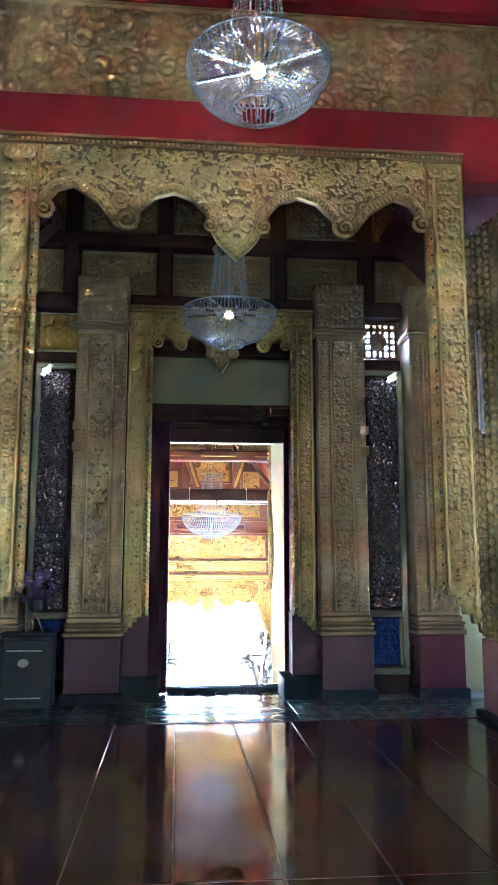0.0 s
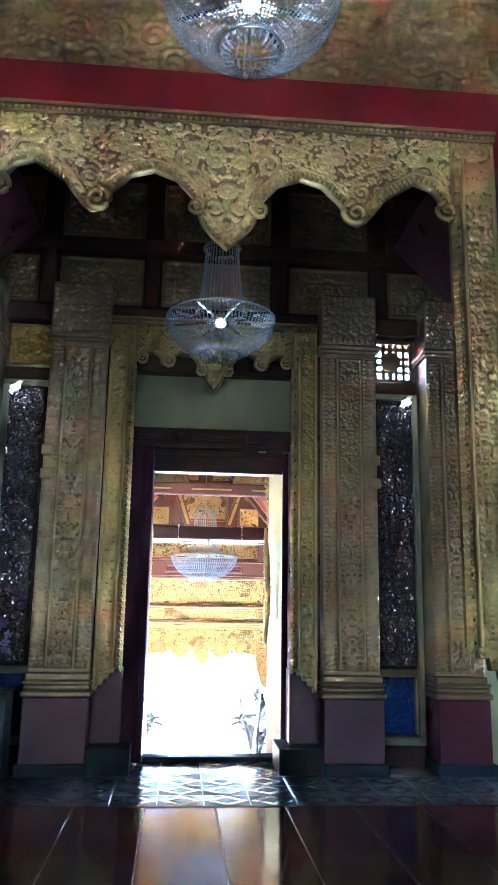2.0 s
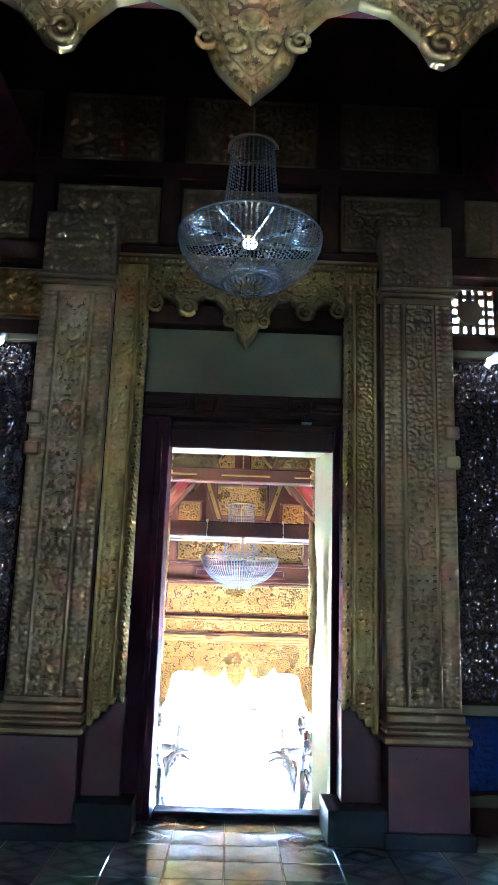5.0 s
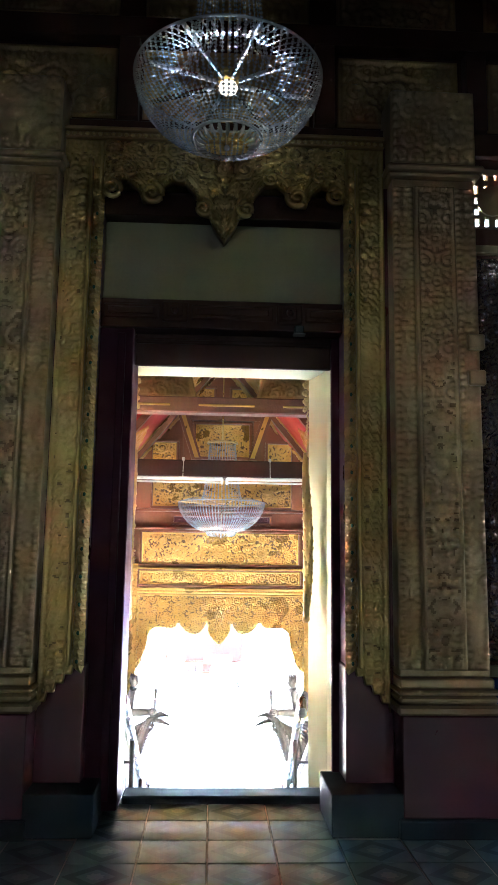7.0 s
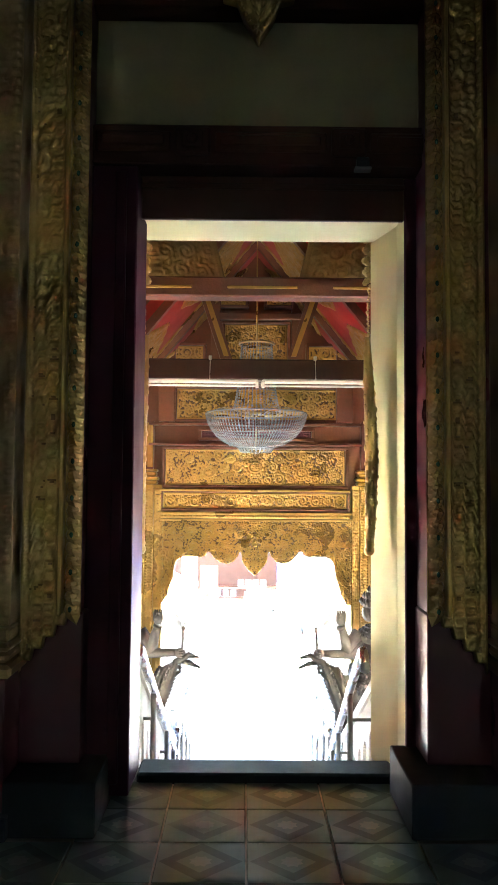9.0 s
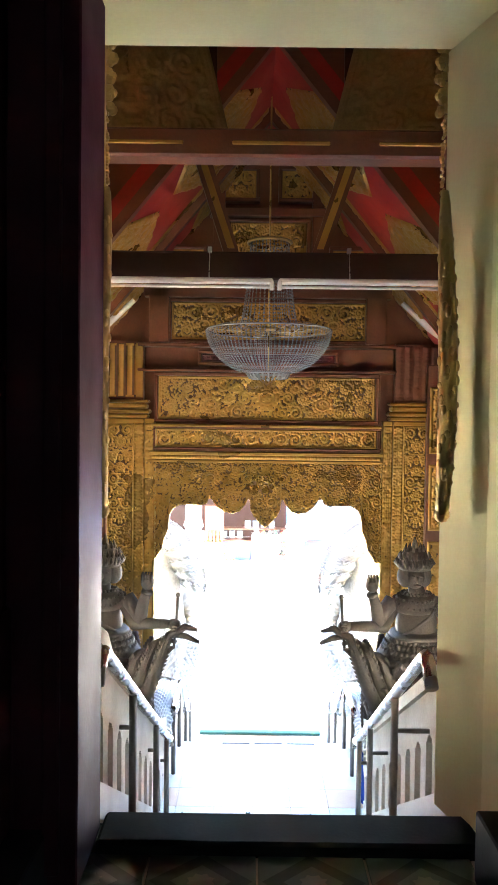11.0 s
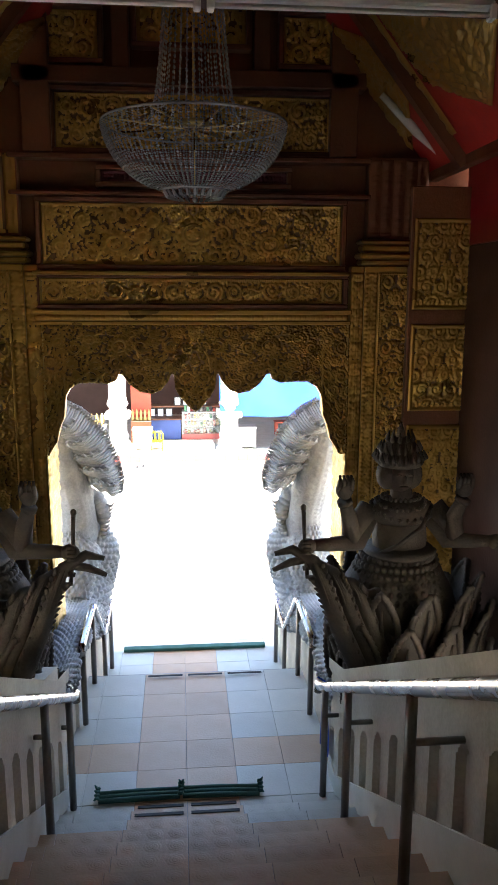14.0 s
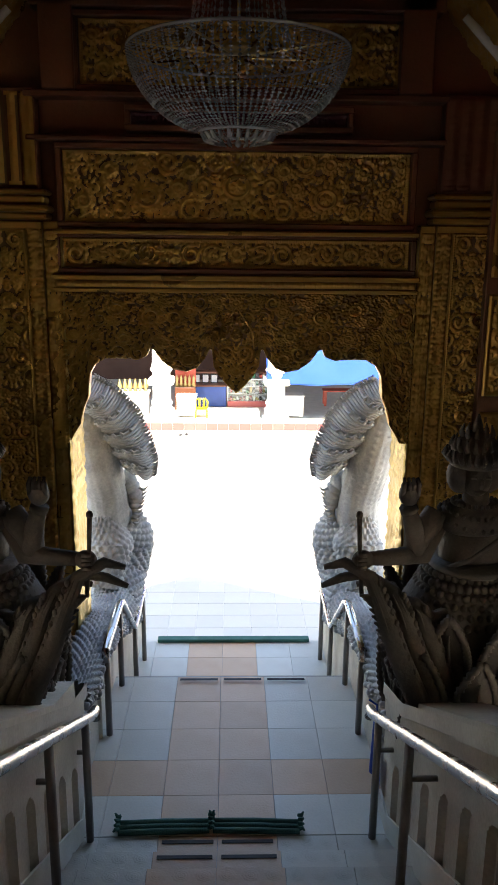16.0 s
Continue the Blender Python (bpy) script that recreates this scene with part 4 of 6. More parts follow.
# ---- hall things ----
def chandelier(x, y, ztip, R, H, hang, lit, label):
    """A crystal basket on a rim, with a tall crown of strings over it."""
    th = thing("chandelier", x, y, ztip, label, "chandelier", "crystal chandeliers")
    rz = H
    prof = [(1.0, 0.0), (0.985, -0.12), (0.95, -0.26), (0.88, -0.42), (0.78, -0.57), (0.65, -0.7), (0.5, -0.8), (0.36, -0.85)]
    def chain(points, q, name):
        """Crystals strung tip to tip, as one mesh."""
        g = Geo()
        g.v = [tuple(p) for p in points]
        for k in range(len(points) - 1):
            a, b = Vector(points[k]), Vector(points[k + 1])
            c, w = (a + b) / 2, q * (1.0 if k % 2 else 0.72)
            n = len(g.v)
            g.v += [(c.x + w, c.y, c.z), (c.x, c.y + w, c.z), (c.x - w, c.y, c.z), (c.x, c.y - w, c.z)]
            g.f += [(k, n + i, n + (i + 1) % 4) for i in range(4)] + [(k + 1, n + (i + 1) % 4, n + i) for i in range(4)]
        m = bpy.data.meshes.new(name)
        m.from_pydata((np.array(g.v) * K).tolist(), [], g.f)
        m.materials.append(CRYSTAL)
        return m

    us = np.linspace(0, len(prof) - 1, 31)
    rs, zs = (np.interp(us, range(len(prof)), [p[j] for p in prof]) for j in (0, 1))
    strand = chain([(R * r, 0, rz + H * z) for r, z in zip(rs, zs)], 0.0095, "crystal_string")
    for k in range(84):
        part("crystal_string", None, None, th, at=pose(0, 0, 0, 0, 0, 360 * k / 84), mesh=strand)
    ts = np.linspace(0, 1, 26)
    crown = chain([(R * (0.5 - 0.2 * u ** 0.5), 0, rz + 0.02 + u * 0.62 * R / 0.46) for u in ts], 0.008, "crown_string")
    for k in range(32):
        part("crown_string", None, None, th, at=pose(0, 0, 0, 0, 0, 360 * k / 32), mesh=crown)
    over = chain([(R * (1.0 - 0.44 * u), 0, rz + 0.05 * math.sin(math.pi * u / 2)) for u in np.linspace(0, 1, 14)], 0.009, "top_string")
    for k in range(60):
        part("top_string", None, None, th, at=pose(0, 0, 0, 0, 0, 360 * k / 60), mesh=over)

    def ring(r, z, q):
        return tube([(r * math.cos(a * math.pi / 24), r * math.sin(a * math.pi / 24), z) for a in range(49)], q, 6)

    part("rim", ring(R, rz, 0.007), CRYSTAL, th, smooth=True)
    part("lower_ring", ring(R * 0.36, rz - 0.85 * H, 0.008), CRYSTAL, th, smooth=True)
    part("crown_ring", ring(R * 0.34, rz + 0.64 * R / 0.46, 0.012), BRASS, th, smooth=True)
    for k in range(24):
        a = k * math.pi / 12
        part("fringe_drop", tube([(R * 0.34 * math.cos(a), R * 0.34 * math.sin(a), rz - 0.86 * H), (R * 0.30 * math.cos(a), R * 0.30 * math.sin(a), rz - 0.93 * H), (R * 0.22 * math.cos(a), R * 0.22 * math.sin(a), rz - 0.97 * H)], [0.007, 0.012, 0.003], 5), CRYSTAL, th)
    for k in range(8):
        a = k * math.pi / 4 + 0.3
        # lit arms are brass too; brighter steel strengthens the bulb's gleam on them
        part("arm", tube([(0.06 * math.cos(a), 0.06 * math.sin(a), rz - 0.02), (R * 0.96 * math.cos(a), R * 0.96 * math.sin(a), rz)], 0.012 if lit else 0.005, 6), STEEL if lit else BRASS, th)
    part("finial", ball((0, 0, 0.012), 0.016, 8, 6), CRYSTAL, th, smooth=True)
    part("finial_stem", tube([(0, 0, 0.02), (0, 0, rz)], 0.004, 5), BRASS, th)
    part("lamp_dish", lathe([(0.02, rz - 0.01), (0.075, rz - 0.005), (0.08, rz + 0.02), (0.02, rz + 0.03)], 14), BRASS, th, smooth=True)
    if lit:
        part("bulb", ball((0, 0, rz - 0.04), (0.05, 0.05, 0.035), 10, 6), BULB if lit > 1 else DIM_BULB, th, "lit warm white bulb", smooth=True)
    part("hanging_rod", tube([(0, 0, rz), (0, 0, hang - ztip)], 0.008, 6), BRASS, th)
    return th


BRASS = shade("old_brass", (0.45, 0.33, 0.14), (0.25, 0.17, 0.07), 0.3, 0.9, 60, 4, 0.05)
DIM_BULB = glow("half_lit_bulb", (1.0, 0.85, 0.55), 0.018)
chandelier(0.47, 4.47, 4.25, 0.46, 0.36, 7.2, 2, "lit crystal basket chandelier hung from the hall ceiling")
chandelier(0.47, 7.2, 3.50, 0.46, 0.37, 7.2, 1, "crystal basket chandelier with a weak bulb before the door")
chandelier(0.535, 12.15, 1.765, 0.475, 0.38, 3.98, 0, "unlit crystal basket chandelier hung in the portico")


def mosaic_niche(x0, x1, side):
    th = thing("mosaic_panel", (x0 + x1) / 2, 8.6, 0, "dark mirror mosaic wall panel in a gilded frame", "panel", "mosaic panels")
    w = (x1 - x0) / 2
    part("backing", box(-w, w, 0.02, 0.15, 0.0, 3.8), DARK_WOOD, th)
    part("mirror_relief", relief(-w + 0.03, w - 0.05, 0.92, 3.58, 0.016, 0.035, 0.13, 120, 0.0105, 0.0), MIRROR, th)
    part("blue_field", relief(-w + 0.04, w - 0.06, 0.3, 0.82, 0.016, 0.012, 0.05, 121, 0.009, 0.0), BLUE_MOSAIC, th)
    for za, zb in ((0.83, 0.9), (0.2, 0.28), (3.6, 3.66)):
        part("sill_strip", box(-w, w, -0.03, 0.018, za, zb), DUSTY, th)
    part("side_strip", box(side * (w - 0.035) - 0.03, side * (w - 0.035) + 0.03, -0.04, 0.018, 0.28, 3.6), DUSTY, th)
    part("gilt_edge", box(side * (w - 0.09) - 0.012, side * (w - 0.09) + 0.012, -0.05, 0.018, 0.3, 0.82), GOLD, th)
    lamp = thing("wall_lamp", (x0 + x1) / 2 + 0.08 * side, 8.5, 3.5, "small lit white wall lamp over the mosaic", "lamp", "wall lamps")
    part("shade", prism([(-0.07, 0.0), (-0.03, -0.03), (0.07 * 1, 0.11), (0.03, 0.12)], -0.04, 0.0), WHITE, lamp)
    part("bulb", ball((0.0, -0.05, 0.04), (0.05, 0.02, 0.03), 8, 5), BULB, lamp, smooth=True)
    part("arm", box(-0.01, 0.01, 0.0, 0.12, 0.02, 0.04), BRASS, lamp)


mosaic_niche(2.13, 2.6, 1)
mosaic_niche(-1.62, -1.17, -1)
gr = thing("vent_grille", 2.36, 8.74, 3.83, "pierced plaster grille with daylight behind it", "grille")
r0 = random.Random(8)
for k in range(7):
    x, w = -0.24 + 0.075 * k + r0.uniform(-0.008, 0.008), r0.uniform(0.03, 0.055)
    part("bar", box(x, min(x + w, 0.24), 0.0, 0.05, 0.0, 0.46), PALE, gr)
    if k < 6:
        z, w = 0.085 * k + r0.uniform(0, 0.02), r0.uniform(0.025, 0.05)
        part("cross_bar", box(-0.24, 0.24, 0.005, 0.045, z, z + w), PALE, gr)
part("disc", lathe([(0.02, -0.02), (0.1, -0.015), (0.11, 0.03), (0.02, 0.03)], 16).moved(Matrix.Translation((0, 0, 0.22)) @ Matrix.Rotation(radians(90), 4, "X")), PALE, gr)
part("grille_frame", boxes((-0.24, 0.24, -0.03, 0.0, 0.42, 0.46), (-0.24, 0.24, -0.03, 0.0, 0.0, 0.03), (0.2, 0.24, -0.03, 0.0, 0.03, 0.42)), PALE, gr)
panel = thing("upper_niche_panel", -1.4, 8.7, 3.83, "small carved gilded panel over the mosaic", "panel")
part("face", relief(-0.22, 0.22, 0.02, 0.44, 0.0, 0.03, 0.15, 130, 0.012, 0.03), AGED, panel)

BLACK = shade("black_lacquer", (0.016, 0.022, 0.026), (0.01, 0.013, 0.015), 0.5, 0, 40, 2, 0.03)
SILVER = shade("silver_strip", (0.6, 0.62, 0.62), None, 0.3, 0.9)
cab = thing("donation_cabinet", -1.47, 8.06, 0, "black lacquered donation cabinet with silver strips", "cabinet")
part("body", box(-0.25, 0.25, -0.14, 0.16, 0.02, 0.72, 0.012), BLACK, cab)
part("top_board", box(-0.265, 0.265, -0.155, 0.165, 0.722, 0.745, 0.008), BLACK, cab)
part("door", box(-0.22, 0.22, -0.155, -0.142, 0.06, 0.68, 0.006), BLACK, cab)
part("strip", box(-0.19, 0.16, -0.163, -0.156, 0.57, 0.585, 0.003), SILVER, cab)
part("strip", box(-0.19, 0.16, -0.163, -0.156, 0.12, 0.135, 0.003), SILVER, cab)
part("badge", lathe([(0.001, 0.0), (0.055, 0.001), (0.055, 0.006), (0.001, 0.008)], 18).moved(Matrix.Translation((-0.02, -0.157, 0.46)) @ Matrix.Rotation(radians(90), 4, "X") @ Matrix.Diagonal((1, 0.75, 1, 1))), WHITE, cab, "plain white oval badge")
for fx in (-0.2, 0.2):
    part("foot", box(fx - 0.03, fx + 0.03, -0.1, 0.1, 0, 0.02, 0.004), BLACK, cab)

PETAL = shade("purple_petal", (0.22, 0.13, 0.30), (0.10, 0.06, 0.16), 0.6, 0, 60, 8, 0.1, spread=0.35)
STALK = shade("dark_stalk", (0.04, 0.06, 0.03), None, 0.6)
vase = thing("flower_arrangement", -1.42, 8.06, 0.745, "purple artificial flowers on a crossed cane stand", "flowers")
for s in (-1, 1):
    part("cane_leg", tube([(s * 0.09, -0.03 * s, 0), (-s * 0.03, 0.02 * s, 0.26)], 0.008, 6), PALE, vase)
part("pot", lathe([(0.04, 0.2), (0.07, 0.22), (0.085, 0.32), (0.075, 0.33)], 12), BLACK, vase)
rr = random.Random(4)
for k in range(34):
    a, q, z = rr.uniform(0, 6.28), rr.uniform(0.02, 0.2), rr.uniform(0.32, 0.58)
    c = (q * math.cos(a), 0.6 * q * math.sin(a), z)
    fl = Geo()
    for j in range(5):
        b = j * 1.257 + rr.uniform(0, 0.4)
        fl.add([c, (c[0] + 0.03 * math.cos(b - 0.5), c[1] - 0.018, c[2] + 0.03 * math.sin(b - 0.5)), (c[0] + 0.042 * math.cos(b), c[1] - 0.005, c[2] + 0.042 * math.sin(b)), (c[0] + 0.03 * math.cos(b + 0.5), c[1] - 0.018, c[2] + 0.03 * math.sin(b + 0.5))], [(0, 1, 2, 3)])
    part("flower", fl, PETAL, vase)
    if k % 2 == 0:
        part("stalk", tube([(0, 0, 0.3), c], 0.004, 4), STALK, vase)

box_lamp = thing("door_sensor", 0.98, 8.57, 3.0, "small dark door sensor under the transom", "sensor")
part("case", box(-0.03, 0.03, -0.03, 0.02, 0, 0.05), BLACK, box_lamp)
part("foot_plate", box(-0.04, 0.04, -0.035, 0.02, -0.012, 0, 0.003), SILVER, box_lamp)

for e, ox in ((1, 1.12), (-1, -0.15)):
    orn = thing("gilded_serpent_ornament", ox, 9.05, 1.14, "gilded curling serpent ornament on the door reveal", "ornament", "reveal ornaments")
    pts = [(-0.03 * e + 0.012 * e * math.sin(k * 0.11), 0, 0.03 * k) for k in range(39)]
    part("body", tube(pts, [0.012 + 0.022 * math.sin(math.pi * min(1, (k + 4) / 42)) ** 0.6 for k in range(39)], 10), GOLD, orn, smooth=True)
    r0 = random.Random(3)
    for k in range(60):
        u, b = 1 + 0.57 * k, k * 2.4
        q = 0.03 * math.sin(math.pi * min(1, (u + 4) / 42)) ** 0.6
        part("carved_scale", ball((-0.03 * e + 0.012 * e * math.sin(u * 0.11) + q * math.cos(b), -q * abs(math.sin(b)), 0.03 * u), (0.012, 0.012, r0.uniform(0.014, 0.024)), 6, 4), GOLD, orn, smooth=True)
    part("tail_tip", ball((-0.03 * e, 0, 0.0), (0.03, 0.02, 0.03), 8, 5), GOLD, orn, smooth=True)
trim = setting("trim", boxes((-0.17, -0.15, 9.225, 9.26, 1.6, 2.9)), GOLD, "worn gilded trim along the outer door edge", "trim")
r0 = random.Random(5)
for k in range(110):
    for x in (-0.148, 1.12):
        z = 1.5 + 0.0128 * k
        big = z > 2.62
        if x < 0 or z > 2.3:
            q = r0.uniform(0.016, 0.026) if big else r0.uniform(0.005, 0.012)
            part("trim_leaf", ball((x + (0.02 * math.sin(1.3 * k) if big else r0.uniform(-0.007, 0.006)) * (1 if x < 0 else -1), 9.25, z), (q, 0.014, q), 6, 4), GOLD, trim)

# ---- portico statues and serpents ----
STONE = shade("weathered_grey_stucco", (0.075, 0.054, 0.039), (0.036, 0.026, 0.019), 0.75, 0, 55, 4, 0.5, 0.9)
STUCCO = shade("white_stucco", (0.44, 0.45, 0.45), (0.22, 0.225, 0.23), 0.7, 0, 45, 4, 0.35, 0.8)


def braided_leaf(base, out, h, w):
    """An upright pointed leaf, domed, with a plaited rim and a curl at its foot."""
    b, o = Vector(base), Vector(out)
    up, side = Vector((0, 0, 1)), o.cross(Vector((0, 0, 1)))
    T, V = np.meshgrid(np.linspace(0, 1, 12), np.linspace(-1, 1, 9), indexing="ij")
    half = w * np.interp(T, [0, 0.3, 0.6, 0.85, 1], [0.75, 1.0, 0.8, 0.4, 0.02])
    lean = 0.05 * np.sin(2.6 * T) + 0.10 * T ** 3 + 0.05 * (1 - V * V) * (1 - T)
    P = [b + side * float(p * q) + up * float(h * t) + o * float(d) for p, q, t, d in zip(half.ravel(), V.ravel(), T.ravel(), lean.ravel())]
    g = grid(np.array([p.x for p in P]).reshape(T.shape), np.array([p.y for p in P]).reshape(T.shape), np.array([p.z for p in P]).reshape(T.shape))
    for e in (0, 8):
        rim = [P[9 * i + e] for i in range(12)]
        pts = [rim[0].lerp(rim[1], 0)] + [rim[int(v)].lerp(rim[min(int(v) + 1, 11)], v - int(v)) for v in np.linspace(0.1, 11, 30)]
        g.join(tube([p + o * 0.012 for p in pts], [0.022 if k % 2 else 0.013 for k in range(31)], 6))
    g.join(tube([P[4] + o * 0.01, P[9 * 4 + 4] + o * 0.02, P[9 * 8 + 4] + o * 0.012], [0.012, 0.014, 0.004], 5))
    return g


def guardian(s):
    """A bird-bodied temple guardian; s: 1 with the wing to smaller x, -1 mirrored."""
    g = Geo()
    g.join(ball((0.02, 0.05, 0.36), (0.36, 0.29, 0.46), 20, 12))
    g.join(ball((0.03, 0.05, 0.86), (0.155, 0.12, 0.26), 16, 10))
    g.join(ball((0.02, 0.0, 1.03), (0.19, 0.105, 0.09), 16, 10))
    g.join(lathe([(0.19, 0.775), (0.205, 0.79), (0.19, 0.81), (0.165, 0.82)], 24, 0.03, 0.05))
    for row in range(6):
        n = 36 + row
        for k in range(n):
            t = 2 * math.pi * (k + 0.5 * (row % 2)) / n
            q = 0.195 + 0.02 * row
            x, y = math.cos(t), 0.84 * math.sin(t)
            g.join(ball((0.02 + q * x, 0.05 + q * y, 0.765 - 0.04 * row), (0.02, 0.02, 0.022), 7, 5))
    for q, z, n, h, w in ((0.41, -0.14, 15, 0.42, 0.105), (0.40, 0.10, 13, 0.42, 0.10), (0.33, 0.34, 11, 0.34, 0.085)):
        for k in range(n):
            t = 2 * math.pi * (k + 0.5 * (n % 2)) / n
            g.join(braided_leaf((max(0.03 + q * math.cos(t), -0.2), 0.05 + 0.85 * q * math.sin(t), z), (math.cos(t), math.sin(t), 0), h, w))
    g.join(ball((0.06, 0.05, 0.12), (0.30, 0.34, 0.22), 20, 10))
    g.join(tube([(0.02, 0, 1.08), (0.01, -0.01, 1.18)], [0.065, 0.055], 10))
    g.join(ball((0.0, -0.03, 1.235), (0.07, 0.08, 0.092), 14, 10))
    g.join(ball((0.0, -0.112, 1.225), (0.012, 0.018, 0.026), 6, 5))
    g.join(ball((0.0, -0.10, 1.185), (0.03, 0.014, 0.008), 8, 4))
    for e in (-1, 1):
        g.join(ball((e * 0.062, 0.0, 1.235), (0.066, 0.07, 0.085), 12, 8))
        g.join(ball((e * 0.03, -0.10, 1.25), (0.018, 0.012, 0.008), 8, 4))
    g.join(lathe([(0.112, 1.285), (0.122, 1.30), (0.124, 1.325), (0.105, 1.34), (0.09, 1.40), (0.04, 1.44)], 24, 0, -0.005))
    for row, (q, z, h, n) in enumerate(((0.118, 1.305, 0.06, 24), (0.09, 1.35, 0.065, 18), (0.05, 1.395, 0.075, 10))):
        for k in range(n):
            t = 2 * math.pi * (k + 0.5 * (row % 2)) / n
            x, y = math.cos(t), math.sin(t)
            g.join(tube([(q * x, q * y, z), ((q + 0.022) * x, (q + 0.022) * y, z + h * 0.5), ((q + 0.012) * x, (q + 0.012) * y, z + h)], [0.011, 0.013, 0.003], 5))
    g.join(tube([(0, 0, 1.42), (0, 0, 1.47), (0, 0, 1.52)], [0.03, 0.022, 0.004], 8))
    for e in (-1, 1):
        reach = 1.0 if e < 0 else 0.9
        g.join(tube([(0.02 + e * 0.18, 0.0, 1.05), (0.02 + e * 0.27, -0.05, 0.95), (0.01 + e * 0.285, -0.09, 0.92), (e * 0.30 * reach, -0.14, 1.04), (e * 0.335 * reach, -0.17, 1.14)], [0.06, 0.055, 0.052, 0.043, 0.032], 10))
        g.join(tube([(e * 0.328 * reach, -0.165, 1.12), (e * 0.336 * reach, -0.17, 1.14)], 0.042, 10))
        g.join(ball((e * 0.335 * reach, -0.175, 1.20), (0.048, 0.04, 0.055), 10, 8))
        for k in range(4):
            g.join(tube([(e * 0.335 * reach + 0.022 * (k - 1.5), -0.19, 1.2), (e * 0.335 * reach + 0.021 * (k - 1.5), -0.205, 1.25), (e * 0.335 * reach + 0.019 * (k - 1.5), -0.185, 1.275)], [0.014, 0.014, 0.009], 5))
        g.join(tube([(0.02 + e * 0.17, 0.02, 1.0), (0.02 + e * 0.25, -0.05, 0.87), (e * 0.40 * reach, -0.16, 0.90), (e * 0.5 * reach, -0.2, 0.91)], [0.055, 0.05, 0.038, 0.03], 10))
        g.join(ball((e * 0.53 * reach, -0.21, 0.91), (0.05, 0.04, 0.042), 10, 8))
        for k in range(4):
            g.join(tube([(e * 0.52 * reach, -0.25, 0.885 + 0.02 * k), (e * 0.56 * reach, -0.245, 0.885 + 0.02 * k)], 0.012, 5))
    for row in range(3):
        for k in range(24):
            t = 2 * math.pi * (k + 0.5 * row) / 24
            q = 0.09 + 0.025 * row
            g.join(ball((0.01 + 1.15 * q * math.cos(t), -0.02 + q * math.sin(t), 1.115 - 0.02 * row - 0.03 * max(0, -math.sin(t)) * row), (0.011, 0.011, 0.013), 6, 4))
    g.join(tube([(0.17, -0.06, 1.07), (0.1, -0.125, 0.97), (-0.02, -0.12, 0.87), (-0.11, -0.05, 0.80)], 0.012, 6))
    g.join(tube([(-0.53, -0.22, 0.74), (-0.55, -0.23, 0.95), (-0.56, -0.24, 1.12)], [0.011, 0.01, 0.012], 6))
    g.join(ball((-0.56, -0.24, 1.125), (0.016, 0.016, 0.02), 6, 5))
    # the wing: long plumes that rise beside the body and end in level fingers
    for i in range(4):
        k = 1.9 * i
        end = Vector((-0.70 + 0.055 * k + 0.05 * (i > 0), -0.2 + 0.02 * k, 0.87 - 0.052 * k))
        mid = [Vector((-0.10 + 0.03 * k, -0.30 + 0.02 * k, 0.0)), Vector((-0.26 + 0.038 * k, -0.34 + 0.018 * k, 0.25)), Vector((-0.38 + 0.044 * k, -0.33 + 0.018 * k, 0.52)), Vector((-0.45 + 0.05 * k, -0.28 + 0.018 * k, 0.72 - 0.015 * k)), Vector((-0.50 + 0.055 * k, -0.24, 0.84 - 0.035 * k)), end + Vector((0.09, 0, 0.022)), end]
        g.join(tube(mid, [0.05, 0.052, 0.05, 0.042, 0.032, 0.025, 0.012], 10))
        for j in range(16):
            v = 0.3 + 3.6 * j / 15
            p = mid[int(v)].lerp(mid[int(v) + 1], v - int(v))
            g.join(ball((p.x + 0.035, p.y - 0.03, p.z), (0.014, 0.014, 0.02), 5, 4))
        if i == 0:
            g.join(tube([end + Vector((0.16, -0.01, -0.03)), end + Vector((0.08, -0.01, -0.045)), end + Vector((-0.01, -0.01, -0.085))], [0.024, 0.022, 0.012], 8))
        if i < 3:
            for e in (-1, 1):
                g.join(tube([p + Vector((0.012 * e, -0.036, 0.0)) for p in mid[:5]], [0.008, 0.009, 0.008, 0.007, 0.003], 5))
    for j in range(22):
        v = 0.2 + j / 21 * 3.1
        i = min(int(v), 3)
        lo = (Vector((-0.10, -0.30, 0.0)), Vector((-0.26, -0.34, 0.25)), Vector((-0.38, -0.32, 0.52)), Vector((-0.45, -0.28, 0.72)), Vector((-0.55, -0.24, 0.82)))
        p = lo[i].lerp(lo[i + 1], v - i)
        g.join(tube([p + Vector((-0.02, 0, 0)), p + Vector((-0.066, 0.0, 0.018))], [0.026, 0.004], 5))
    return g.moved(Matrix.Diagonal((s, 1, 1, 1)))


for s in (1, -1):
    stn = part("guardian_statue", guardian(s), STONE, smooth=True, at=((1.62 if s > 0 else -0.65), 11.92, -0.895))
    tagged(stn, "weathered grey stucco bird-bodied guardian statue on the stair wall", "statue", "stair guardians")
    pl = setting("statue_plinth_east" if s > 0 else "statue_plinth_west", box(PX + s * 0.80, PX + s * 1.70, 11.3, 12.6, GZ, -0.95, 0.02), GREY_WALL, "weathered plaster plinth under the guardian", "plinth")


